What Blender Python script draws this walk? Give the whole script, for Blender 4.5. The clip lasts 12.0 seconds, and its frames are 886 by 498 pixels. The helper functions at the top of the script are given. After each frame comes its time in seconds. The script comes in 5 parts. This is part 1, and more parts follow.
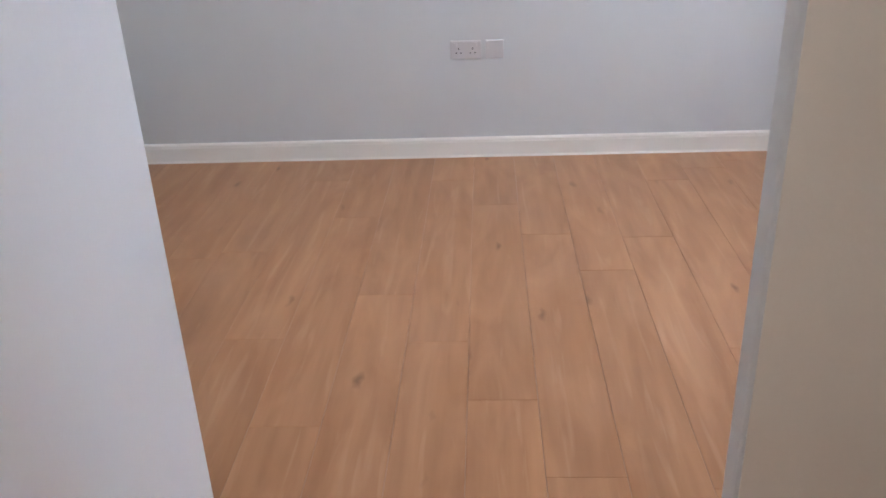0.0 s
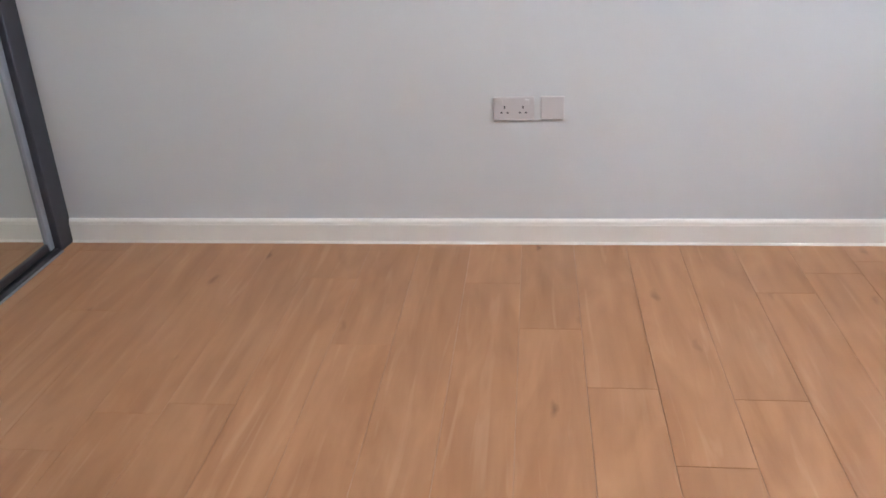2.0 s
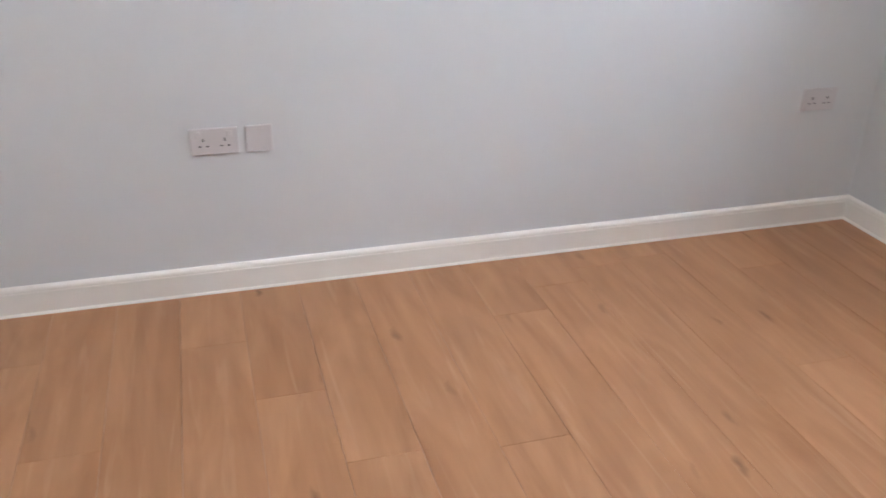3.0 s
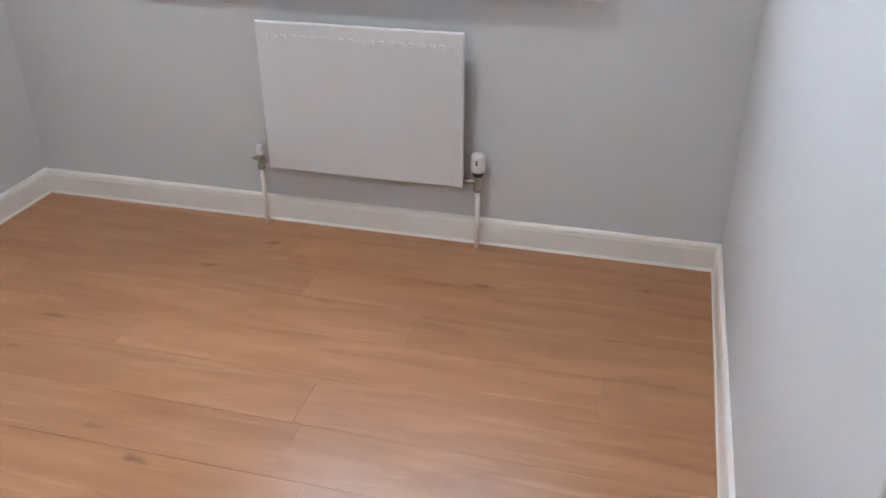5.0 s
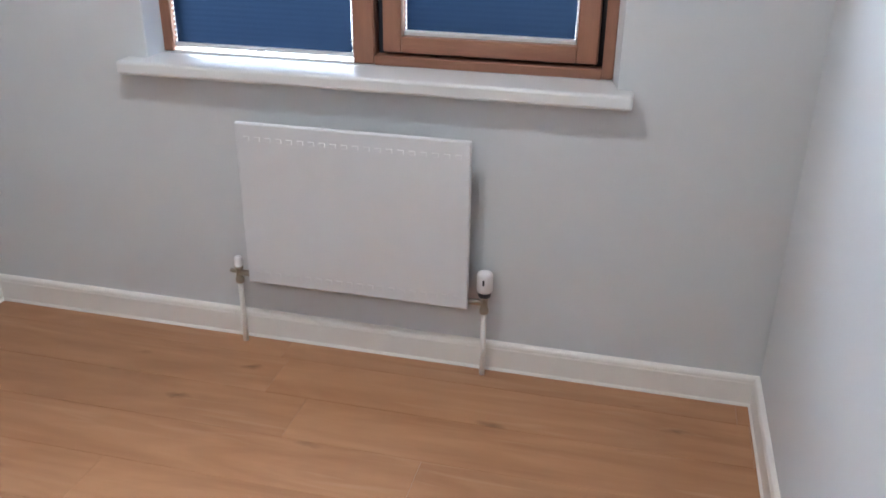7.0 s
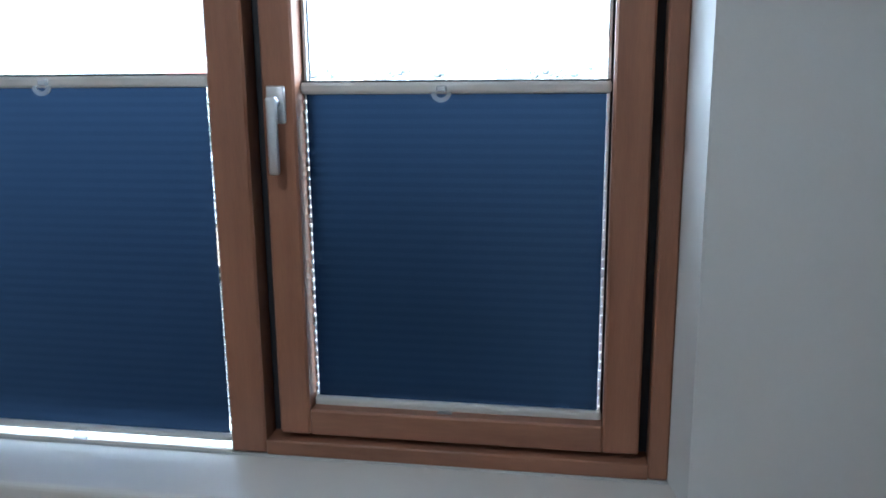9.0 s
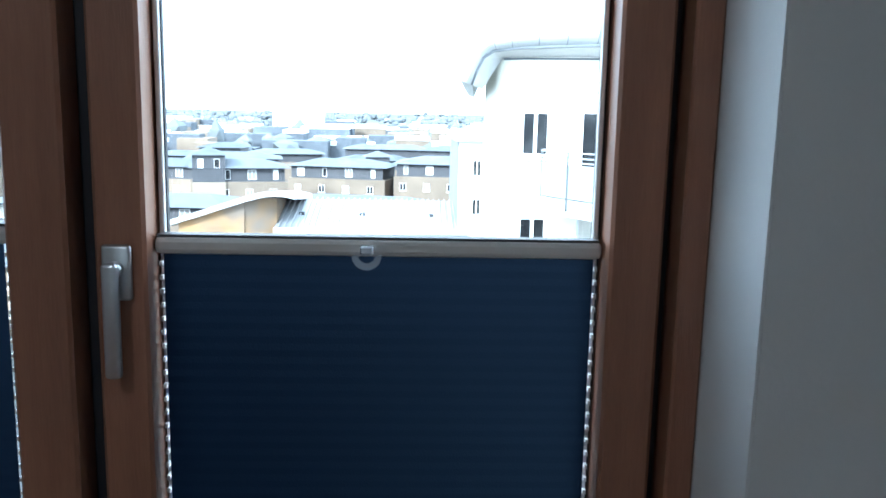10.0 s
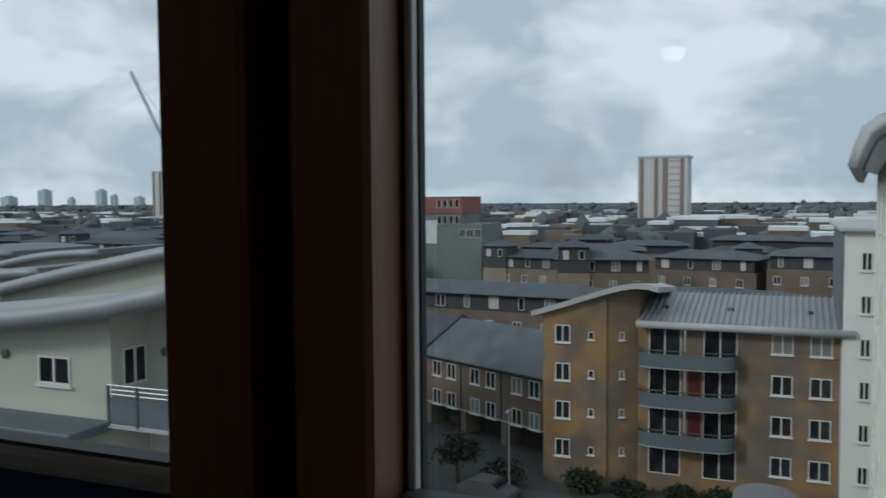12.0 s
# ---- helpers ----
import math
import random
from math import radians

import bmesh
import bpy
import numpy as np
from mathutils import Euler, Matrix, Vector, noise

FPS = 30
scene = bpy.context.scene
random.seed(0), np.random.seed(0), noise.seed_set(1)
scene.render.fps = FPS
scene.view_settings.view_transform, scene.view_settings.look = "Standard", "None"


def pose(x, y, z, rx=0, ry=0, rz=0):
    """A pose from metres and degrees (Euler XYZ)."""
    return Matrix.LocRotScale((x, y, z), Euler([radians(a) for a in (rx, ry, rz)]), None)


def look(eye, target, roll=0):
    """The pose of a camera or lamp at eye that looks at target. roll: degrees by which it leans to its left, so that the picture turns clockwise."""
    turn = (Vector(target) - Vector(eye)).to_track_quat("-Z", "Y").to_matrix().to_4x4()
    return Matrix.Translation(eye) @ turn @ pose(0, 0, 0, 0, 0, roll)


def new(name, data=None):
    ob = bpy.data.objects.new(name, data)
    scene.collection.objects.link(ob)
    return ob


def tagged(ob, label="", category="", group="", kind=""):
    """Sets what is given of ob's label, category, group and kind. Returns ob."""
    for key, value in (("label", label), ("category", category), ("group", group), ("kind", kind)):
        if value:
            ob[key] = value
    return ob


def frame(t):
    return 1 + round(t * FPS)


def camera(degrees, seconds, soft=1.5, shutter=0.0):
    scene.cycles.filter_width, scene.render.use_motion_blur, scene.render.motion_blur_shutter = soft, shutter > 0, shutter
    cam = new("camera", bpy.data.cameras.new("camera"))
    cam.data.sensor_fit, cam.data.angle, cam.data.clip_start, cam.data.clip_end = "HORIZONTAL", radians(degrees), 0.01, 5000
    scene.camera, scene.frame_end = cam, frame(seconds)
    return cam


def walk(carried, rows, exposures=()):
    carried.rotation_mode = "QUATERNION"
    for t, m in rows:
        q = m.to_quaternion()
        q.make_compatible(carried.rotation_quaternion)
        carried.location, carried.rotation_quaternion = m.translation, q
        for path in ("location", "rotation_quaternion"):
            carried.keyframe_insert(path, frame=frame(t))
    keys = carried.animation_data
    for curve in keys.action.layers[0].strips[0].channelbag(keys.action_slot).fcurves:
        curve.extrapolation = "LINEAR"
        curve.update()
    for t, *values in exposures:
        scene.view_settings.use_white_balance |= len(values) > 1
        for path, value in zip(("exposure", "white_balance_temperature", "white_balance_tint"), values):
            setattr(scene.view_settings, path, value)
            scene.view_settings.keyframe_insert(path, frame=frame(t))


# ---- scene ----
cam = camera(55.6, 12.0, soft=1.6, shutter=0.15)
PATH = [
    (0, (-2.397, -4.024, 1.37), (-2.507, -2.215, 0.523), -2.4),
    (0.5, (-2.397, -3.797, 1.362), (-2.62, -1.997, 0.519), -3.7),
    (1, (-2.417, -3.5, 1.363), (-2.632, -1.695, 0.529), -2.2),
    (1.5, (-2.42, -3.258, 1.348), (-2.628, -1.461, 0.496), -2.2),
    (2, (-2.418, -2.968, 1.359), (-2.634, -1.167, 0.516), -2.6),
    (2.5, (-2.407, -2.771, 1.396), (-2.473, -0.977, 0.515), -0.7),
    (3, (-2.513, -2.607, 1.407), (-2.003, -0.889, 0.52), 1.0),
    (3.5, (-2.717, -2.481, 1.441), (-1.596, -1.085, 0.549), 4.9),
    (3.7, (-2.695, -2.497, 1.455), (-1.427, -1.219, 0.585), 4.0),
    (5.3, (-2.641, -2.360, 1.455), (-0.935, -1.975, 0.486), -0.4),
    (5.5, (-2.646, -2.352, 1.469), (-0.933, -1.973, 0.508), -0.4),
    (6, (-2.634, -2.337, 1.499), (-0.894, -1.947, 0.595), 1.3),
    (6.5, (-2.534, -2.273, 1.497), (-0.781, -1.872, 0.622), 1.1),
    (6.7, (-2.436, -2.263, 1.487), (-0.687, -1.831, 0.618), 0.9),
    (8.3, (-1.577, -1.987, 1.574), (0.316, -1.683, 1.003), -1.0),
    (8.5, (-1.459, -2.012, 1.596), (0.443, -1.665, 1.085), -1.0),
    (9, (-1.223, -1.981, 1.617), (0.702, -1.656, 1.182), -0.6),
    (9.5, (-1.013, -1.924, 1.583), (0.96, -1.808, 1.28), 0.6),
    (10, (-0.805, -1.802, 1.736), (1.166, -1.878, 1.404), 1.2),
    (10.5, (-0.678, -1.774, 1.759), (1.299, -1.824, 1.462), 1.0),
    (11, (-0.527, -1.778, 1.785), (1.451, -1.557, 1.591), 0.5),
    (11.5, (-0.37, -1.772, 1.78), (1.578, -1.347, 1.633), 0.3),
    (12, (-0.332, -1.742, 1.779), (1.514, -0.983, 1.656), -0.4),
]
walk(cam, [(t, look(eye, target, roll)) for t, eye, target, roll in PATH],
     exposures=[(0.0, 3.30, 5500, 13), (0.5, 3.33, 5500, 13), (1.5, 3.50, 5700, 12), (3.5, 3.42, 5700, 12), (5.5, 3.42, 5500, 10), (6.5, 3.44, 5500, 10), (8.4, 3.2, 5150, 6),
                (9.0, 2.45, 5050, 2), (9.5, 1.9, 4980, 1), (10.0, 1.3, 4980, 1), (10.5, 0.55, 5120, 1), (11.0, -0.5, 5600, 5), (11.5, -1.6, 5750, 8), (12.0, -2.2, 5700, 4)])

# ---- world, sun, lamps ----
SUN_TO = Vector((-0.70, 0.60, 0.5)).normalized()
world = bpy.data.worlds.new("sky")
scene.world = world
world.use_nodes = True
wn, wl = world.node_tree.nodes, world.node_tree.links
wn.clear()
w_out = wn.new("ShaderNodeOutputWorld")
w_bg = wn.new("ShaderNodeBackground")
w_sky = wn.new("ShaderNodeTexSky")
w_sky.sky_type = "NISHITA"
w_sky.sun_disc = False
w_sky.sun_elevation = math.asin(SUN_TO.z)
w_sky.sun_rotation = math.atan2(SUN_TO.x, SUN_TO.y)
w_co = wn.new("ShaderNodeTexCoord")
w_map = wn.new("ShaderNodeMapping")
w_map.inputs["Scale"].default_value = (1.0, 1.0, 1.9)
w_n1 = wn.new("ShaderNodeTexNoise")
w_n1.inputs["Scale"].default_value = 2.3
w_n1.inputs["Detail"].default_value = 7
w_n1.inputs["Roughness"].default_value = 0.55
w_r1 = wn.new("ShaderNodeValToRGB")
w_r1.color_ramp.elements[0].position = 0.34
w_r1.color_ramp.elements[0].color = (0.72, 0.72, 0.72, 1)
w_r1.color_ramp.elements[1].position = 0.42
w_r1.color_ramp.elements[1].color = (1, 1, 1, 1)
w_n2 = wn.new("ShaderNodeTexNoise")
w_n2.inputs["Scale"].default_value = 5.2
w_n2.inputs["Detail"].default_value = 10
w_n2.inputs["Roughness"].default_value = 0.58
w_n2.inputs["Distortion"].default_value = 0.35
w_r2 = wn.new("ShaderNodeValToRGB")
w_r2.color_ramp.elements[0].position = 0.41
w_r2.color_ramp.elements[0].color = (13.8, 15.7, 16.6, 1)
w_r2.color_ramp.elements[1].position = 0.60
w_r2.color_ramp.elements[1].color = (23.5, 23.8, 23.6, 1)
w_mix = wn.new("ShaderNodeMix")
w_mix.data_type = "RGBA"
wl.new(w_co.outputs["Generated"], w_map.inputs["Vector"])
wl.new(w_map.outputs["Vector"], w_n1.inputs["Vector"])
wl.new(w_map.outputs["Vector"], w_n2.inputs["Vector"])
wl.new(w_n1.outputs[0], w_r1.inputs[0])
wl.new(w_n2.outputs[0], w_r2.inputs[0])
wl.new(w_r1.outputs[0], w_mix.inputs[0])
wl.new(w_sky.outputs[0], w_mix.inputs[6])
wl.new(w_r2.outputs[0], w_mix.inputs[7])
wl.new(w_mix.outputs[2], w_bg.inputs[0])
wl.new(w_bg.outputs[0], w_out.inputs[0])
w_bg.inputs[1].default_value = 0.15

sun_data = bpy.data.lights.new("sun", "SUN")
sun_data.energy, sun_data.angle, sun_data.color = 5.0, radians(10), (1.0, 0.93, 0.82)
new("sun", sun_data).matrix_world = look((0, 0, 40), tuple(Vector((0, 0, 40)) - SUN_TO))

LAMP_WATTS = 0.48
LAMPS = [(-2.94, -1.29), (-0.95, -1.38)]
HALL_FILL_LAMP = (-2.3, -4.7)


# ---- materials ----
def mat(name, col, rough=0.6, var=0.06, scale=6.0, fine=90.0, bump=0.08, metal=0.0, spec=0.5, stretch=(1, 1, 1), rand=0.0):
    """Two scales of noise on a base colour, with fine relief."""
    m = bpy.data.materials.new(name)
    m.use_nodes = True
    n, l = m.node_tree.nodes, m.node_tree.links
    b = n["Principled BSDF"]
    co, mp = n.new("ShaderNodeTexCoord"), n.new("ShaderNodeMapping")
    mp.inputs["Scale"].default_value = stretch
    l.new(co.outputs["Object"], mp.inputs["Vector"])
    big, small = n.new("ShaderNodeTexNoise"), n.new("ShaderNodeTexNoise")
    big.inputs["Scale"].default_value, big.inputs["Detail"].default_value = scale, 4
    small.inputs["Scale"].default_value, small.inputs["Detail"].default_value = fine, 3
    l.new(mp.outputs[0], big.inputs["Vector"])
    l.new(mp.outputs[0], small.inputs["Vector"])
    add = n.new("ShaderNodeMath")
    add.operation = "MULTIPLY_ADD"
    add.inputs[1].default_value = 0.35
    l.new(small.outputs[0], add.inputs[0])
    l.new(big.outputs[0], add.inputs[2])
    rng = n.new("ShaderNodeMapRange")
    rng.inputs["From Min"].default_value, rng.inputs["From Max"].default_value = 0.4, 0.95
    rng.inputs["To Min"].default_value, rng.inputs["To Max"].default_value = 1 - var, 1 + var
    l.new(add.outputs[0], rng.inputs["Value"])
    val = rng.outputs[0]
    if rand:
        info, r2, mul = n.new("ShaderNodeObjectInfo"), n.new("ShaderNodeMapRange"), n.new("ShaderNodeMath")
        r2.inputs["To Min"].default_value, r2.inputs["To Max"].default_value = 1 - rand, 1 + rand
        mul.operation = "MULTIPLY"
        l.new(info.outputs["Random"], r2.inputs["Value"])
        l.new(r2.outputs[0], mul.inputs[0])
        l.new(val, mul.inputs[1])
        val = mul.outputs[0]
    hsv = n.new("ShaderNodeHueSaturation")
    hsv.inputs["Color"].default_value = (*col, 1)
    l.new(val, hsv.inputs["Value"])
    l.new(hsv.outputs[0], b.inputs["Base Color"])
    bp = n.new("ShaderNodeBump")
    bp.inputs["Strength"].default_value, bp.inputs["Distance"].default_value = bump, 0.004
    l.new(small.outputs[0], bp.inputs["Height"])
    l.new(bp.outputs[0], b.inputs["Normal"])
    b.inputs["Roughness"].default_value, b.inputs["Metallic"].default_value = rough, metal
    b.inputs["Specular IOR Level"].default_value = spec
    return m


def plank_material():
    m = bpy.data.materials.new("oak_laminate")
    m.use_nodes = True
    n, l = m.node_tree.nodes, m.node_tree.links
    b = n["Principled BSDF"]
    co, info, vm, sc = n.new("ShaderNodeTexCoord"), n.new("ShaderNodeObjectInfo"), n.new("ShaderNodeVectorMath"), n.new("ShaderNodeMath")
    sc.operation = "MULTIPLY"
    sc.inputs[1].default_value = 37.0
    l.new(info.outputs["Random"], sc.inputs[0])
    l.new(co.outputs["Object"], vm.inputs[0])
    l.new(sc.outputs[0], vm.inputs[1])

    def noise_at(stretch, scale, detail, dist=0.0):
        mp, t = n.new("ShaderNodeMapping"), n.new("ShaderNodeTexNoise")
        mp.inputs["Scale"].default_value = stretch
        t.inputs["Scale"].default_value, t.inputs["Detail"].default_value = scale, detail
        t.inputs["Distortion"].default_value = dist
        l.new(vm.outputs[0], mp.inputs["Vector"])
        l.new(mp.outputs[0], t.inputs["Vector"])
        return t.outputs[0]

    broad = noise_at((7.0, 1.4, 1), 1.0, 3, 1.4)
    grain = noise_at((42, 2.2, 1), 1.5, 5, 0.6)
    ramp = n.new("ShaderNodeValToRGB")
    e = ramp.color_ramp.elements
    e[0].position, e[0].color = 0.30, (0.342, 0.159, 0.070, 1)
    e[1].position, e[1].color = 0.76, (0.478, 0.251, 0.125, 1)
    wmp, wave = n.new("ShaderNodeMapping"), n.new("ShaderNodeTexWave")
    wmp.inputs["Scale"].default_value = (1.0, 0.16, 1)
    wave.wave_type, wave.bands_direction = "BANDS", "X"
    wave.inputs["Scale"].default_value, wave.inputs["Distortion"].default_value = 4.0, 14.0
    wave.inputs["Detail"].default_value, wave.inputs["Detail Scale"].default_value = 2.0, 1.2
    l.new(vm.outputs[0], wmp.inputs["Vector"])
    l.new(wmp.outputs[0], wave.inputs["Vector"])
    mixv = n.new("ShaderNodeMath")
    mixv.operation = "MULTIPLY_ADD"
    mixv.inputs[1].default_value = 0.15
    l.new(grain, mixv.inputs[0])
    half = n.new("ShaderNodeMath")
    half.operation = "MULTIPLY"
    half.inputs[1].default_value = 0.80
    l.new(broad, half.inputs[0])
    l.new(half.outputs[0], mixv.inputs[2])
    rings = n.new("ShaderNodeMath")
    rings.operation = "MULTIPLY_ADD"
    rings.inputs[1].default_value = 0.075
    l.new(wave.outputs["Fac"], rings.inputs[0])
    l.new(mixv.outputs[0], rings.inputs[2])
    l.new(rings.outputs[0], ramp.inputs[0])
    # knots: small dark ovals, sparse
    kmp, vor, kr = n.new("ShaderNodeMapping"), n.new("ShaderNodeTexVoronoi"), n.new("ShaderNodeMapRange")
    kmp.inputs["Scale"].default_value = (9.5, 3.0, 1)
    vor.inputs["Scale"].default_value = 1.0
    kr.inputs["From Min"].default_value, kr.inputs["From Max"].default_value = 0.02, 0.15
    kr.inputs["To Min"].default_value, kr.inputs["To Max"].default_value = 0.34, 1.0
    warp = n.new("ShaderNodeVectorMath")
    warp.operation = "MULTIPLY_ADD"
    wn_ = n.new("ShaderNodeTexNoise")
    wn_.inputs["Scale"].default_value = 14
    l.new(vm.outputs[0], wn_.inputs["Vector"])
    warp.inputs[1].default_value = (0.05, 0.07, 0.0)
    l.new(wn_.outputs["Color"], warp.inputs[0])
    l.new(vm.outputs[0], warp.inputs[2])
    l.new(warp.outputs[0], kmp.inputs["Vector"])
    l.new(kmp.outputs[0], vor.inputs["Vector"])
    sep, rare = n.new("ShaderNodeSeparateColor"), n.new("ShaderNodeMath")
    rare.operation = "GREATER_THAN"
    rare.inputs[1].default_value = 0.60
    l.new(vor.outputs["Color"], sep.inputs[0])
    l.new(sep.outputs[0], rare.inputs[0])
    dist = n.new("ShaderNodeMath")
    dist.operation = "ADD"
    l.new(vor.outputs["Distance"], dist.inputs[0])
    l.new(rare.outputs[0], dist.inputs[1])
    l.new(dist.outputs[0], kr.inputs["Value"])
    tone = n.new("ShaderNodeMapRange")
    tone.inputs["To Min"].default_value, tone.inputs["To Max"].default_value = 0.955, 1.045
    l.new(info.outputs["Random"], tone.inputs["Value"])
    knot = n.new("ShaderNodeMix")
    knot.data_type = "RGBA"
    knot.inputs[6].default_value = (0.120, 0.045, 0.016, 1)
    l.new(kr.outputs[0], knot.inputs[0])
    pale, pr = n.new("ShaderNodeMix"), n.new("ShaderNodeMapRange")
    pale.data_type = "RGBA"
    pr.inputs["From Min"].default_value, pr.inputs["From Max"].default_value = 0.58, 0.72
    pr.inputs["To Max"].default_value = 0.26
    l.new(noise_at((20, 1.5, 1), 1.3, 3, 0.8), pr.inputs["Value"])
    l.new(pr.outputs[0], pale.inputs[0])
    l.new(ramp.outputs[0], pale.inputs[6])
    pale.inputs[7].default_value = (0.60, 0.385, 0.235, 1)
    l.new(pale.outputs[2], knot.inputs[7])
    hsv = n.new("ShaderNodeHueSaturation")
    l.new(knot.outputs[2], hsv.inputs["Color"])
    l.new(tone.outputs[0], hsv.inputs["Value"])
    l.new(hsv.outputs[0], b.inputs["Base Color"])
    bp = n.new("ShaderNodeBump")
    bp.inputs["Strength"].default_value, bp.inputs["Distance"].default_value = 0.06, 0.002
    l.new(grain, bp.inputs["Height"])
    l.new(bp.outputs[0], b.inputs["Normal"])
    b.inputs["Roughness"].default_value = 0.30
    b.inputs["Specular IOR Level"].default_value = 0.4
    return m


def glass_material(name, tint=(1, 1, 1)):
    m = bpy.data.materials.new(name)
    m.use_nodes = True
    n, l = m.node_tree.nodes, m.node_tree.links
    n.clear()
    out, mx, tr, gl, fr = (n.new("ShaderNode" + k) for k in ("OutputMaterial", "MixShader", "BsdfTransparent", "BsdfGlossy", "Fresnel"))
    tr.inputs[0].default_value = (*tint, 1)
    gl.inputs["Roughness"].default_value = 0.0
    fr.inputs["IOR"].default_value = 1.5
    l.new(fr.outputs[0], mx.inputs[0])
    l.new(tr.outputs[0], mx.inputs[1])
    l.new(gl.outputs[0], mx.inputs[2])
    l.new(mx.outputs[0], out.inputs[0])
    return m


def fabric_material():
    m = mat("navy_pleated_fabric", (0.0045, 0.011, 0.030), 0.9, 0.08, 9, 400, 0.1, spec=0.06)
    n, l = m.node_tree.nodes, m.node_tree.links
    out, b = n["Material Output"], n["Principled BSDF"]
    mx, tl = n.new("ShaderNodeMixShader"), n.new("ShaderNodeBsdfTranslucent")
    tl.inputs[0].default_value = (0.05, 0.13, 0.33, 1)
    mx.inputs[0].default_value = 0.002
    sheer, weave = n.new("ShaderNodeMixShader"), n.new("ShaderNodeBsdfRefraction")
    weave.inputs["Color"].default_value = (0.24, 0.39, 0.72, 1)
    weave.inputs["Roughness"].default_value, weave.inputs["IOR"].default_value = 0.78, 1.45
    sheer.inputs[0].default_value = 0.021
    l.new(b.outputs[0], mx.inputs[1])
    l.new(tl.outputs[0], mx.inputs[2])
    l.new(mx.outputs[0], sheer.inputs[1])
    l.new(weave.outputs[0], sheer.inputs[2])
    l.new(sheer.outputs[0], out.inputs[0])
    return m


def emit_material(name, col, strength):
    m = bpy.data.materials.new(name)
    m.use_nodes = True
    b = m.node_tree.nodes["Principled BSDF"]
    b.inputs["Emission Color"].default_value = (*col, 1)
    b.inputs["Emission Strength"].default_value = strength
    return m


M_WALL = mat("grey_wall_paint", (0.60, 0.605, 0.61), 0.75, 0.025, 1.3, 140, 0.10)
M_HALL = mat("cream_wall_paint", (0.72, 0.665, 0.59), 0.75, 0.03, 1.3, 140, 0.10)
M_DOORWHITE = mat("white_wall_paint", (0.82, 0.82, 0.83), 0.6, 0.02, 1.5, 120, 0.06)
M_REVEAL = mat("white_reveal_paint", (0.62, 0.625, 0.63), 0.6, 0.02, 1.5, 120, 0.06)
M_RAIL = mat("white_blind_rail", (0.58, 0.565, 0.55), 0.45, 0.03, 10, 80, 0.02)
# near-black colour that puts shade on the blind rails' tops
M_RAILSHADE = mat("rail_top_shade", (0.07, 0.065, 0.065), 0.6, 0.05, 10, 80, 0.02)
M_CEIL = mat("white_ceiling_paint", (0.78, 0.78, 0.76), 0.85, 0.02, 2, 120, 0.08)
M_GLOSS = mat("white_gloss_paint", (0.80, 0.765, 0.715), 0.35, 0.02, 4, 60, 0.03)
M_SILL = mat("white_sill_paint", (0.68, 0.665, 0.65), 0.35, 0.02, 4, 60, 0.03)
# fin colour darkened to stand in for shade behind the radiator
M_FIN = mat("shade_dark_steel_fins", (0.20, 0.20, 0.20), 0.5, 0.1, 10, 80, 0.05, metal=0.3)
M_RAD = mat("white_radiator_enamel", (0.67, 0.67, 0.68), 0.35, 0.015, 4, 60, 0.02)
M_PLASTIC = mat("white_plastic", (0.78, 0.76, 0.76), 0.35, 0.02, 10, 80, 0.02)
M_SOCKET = mat("aged_socket_plastic", (0.57, 0.54, 0.54), 0.4, 0.02, 10, 80, 0.02)
M_DARKPL = mat("dark_plastic", (0.03, 0.03, 0.035), 0.45, 0.1, 10, 80, 0.05)
M_BRASS = mat("tarnished_chrome", (0.42, 0.38, 0.32), 0.35, 0.1, 20, 200, 0.05, metal=1.0)
M_STEEL = mat("brushed_steel", (0.62, 0.63, 0.65), 0.36, 0.05, 20, 200, 0.04, metal=1.0)
M_WOOD = mat("stained_softwood", (0.265, 0.122, 0.072), 0.42, 0.22, 2.2, 30, 0.12, stretch=(14, 14, 1.2))
M_WOODH = mat("stained_softwood_rail", (0.265, 0.122, 0.072), 0.42, 0.22, 2.2, 30, 0.12, stretch=(14, 1.2, 14))
M_TRACK = mat("dark_grey_aluminium", (0.085, 0.085, 0.10), 0.38, 0.1, 12, 120, 0.05, metal=0.6)
M_STILE = mat("blue_grey_aluminium", (0.30, 0.31, 0.35), 0.4, 0.06, 12, 120, 0.05, metal=0.3)
M_SEAL = mat("black_rubber_seal", (0.02, 0.022, 0.03), 0.6, 0.1, 20, 90, 0.03)
M_MIRROR = bpy.data.materials.new("mirror_glass")
M_MIRROR.use_nodes = True
M_MIRROR.node_tree.nodes["Principled BSDF"].inputs["Base Color"].default_value = (0.80, 0.83, 0.80, 1)
M_MIRROR.node_tree.nodes["Principled BSDF"].inputs["Metallic"].default_value = 1.0
M_MIRROR.node_tree.nodes["Principled BSDF"].inputs["Roughness"].default_value = 0.01
M_GLASS = glass_material("clear_glass", (0.97, 0.98, 0.98))
M_TAB = mat("clear_plastic", (0.75, 0.80, 0.85), 0.15, 0.02, 10, 60, 0.02)
M_TAB.node_tree.nodes["Principled BSDF"].inputs["Alpha"].default_value = 0.35
M_FABRIC = fabric_material()
M_PLANK = plank_material()
M_UNDER = mat("dark_underlay", (0.16, 0.09, 0.05), 0.9, 0.1)
M_LAMP = emit_material("lamp_diffuser", (1.0, 0.93, 0.82), 22.0)


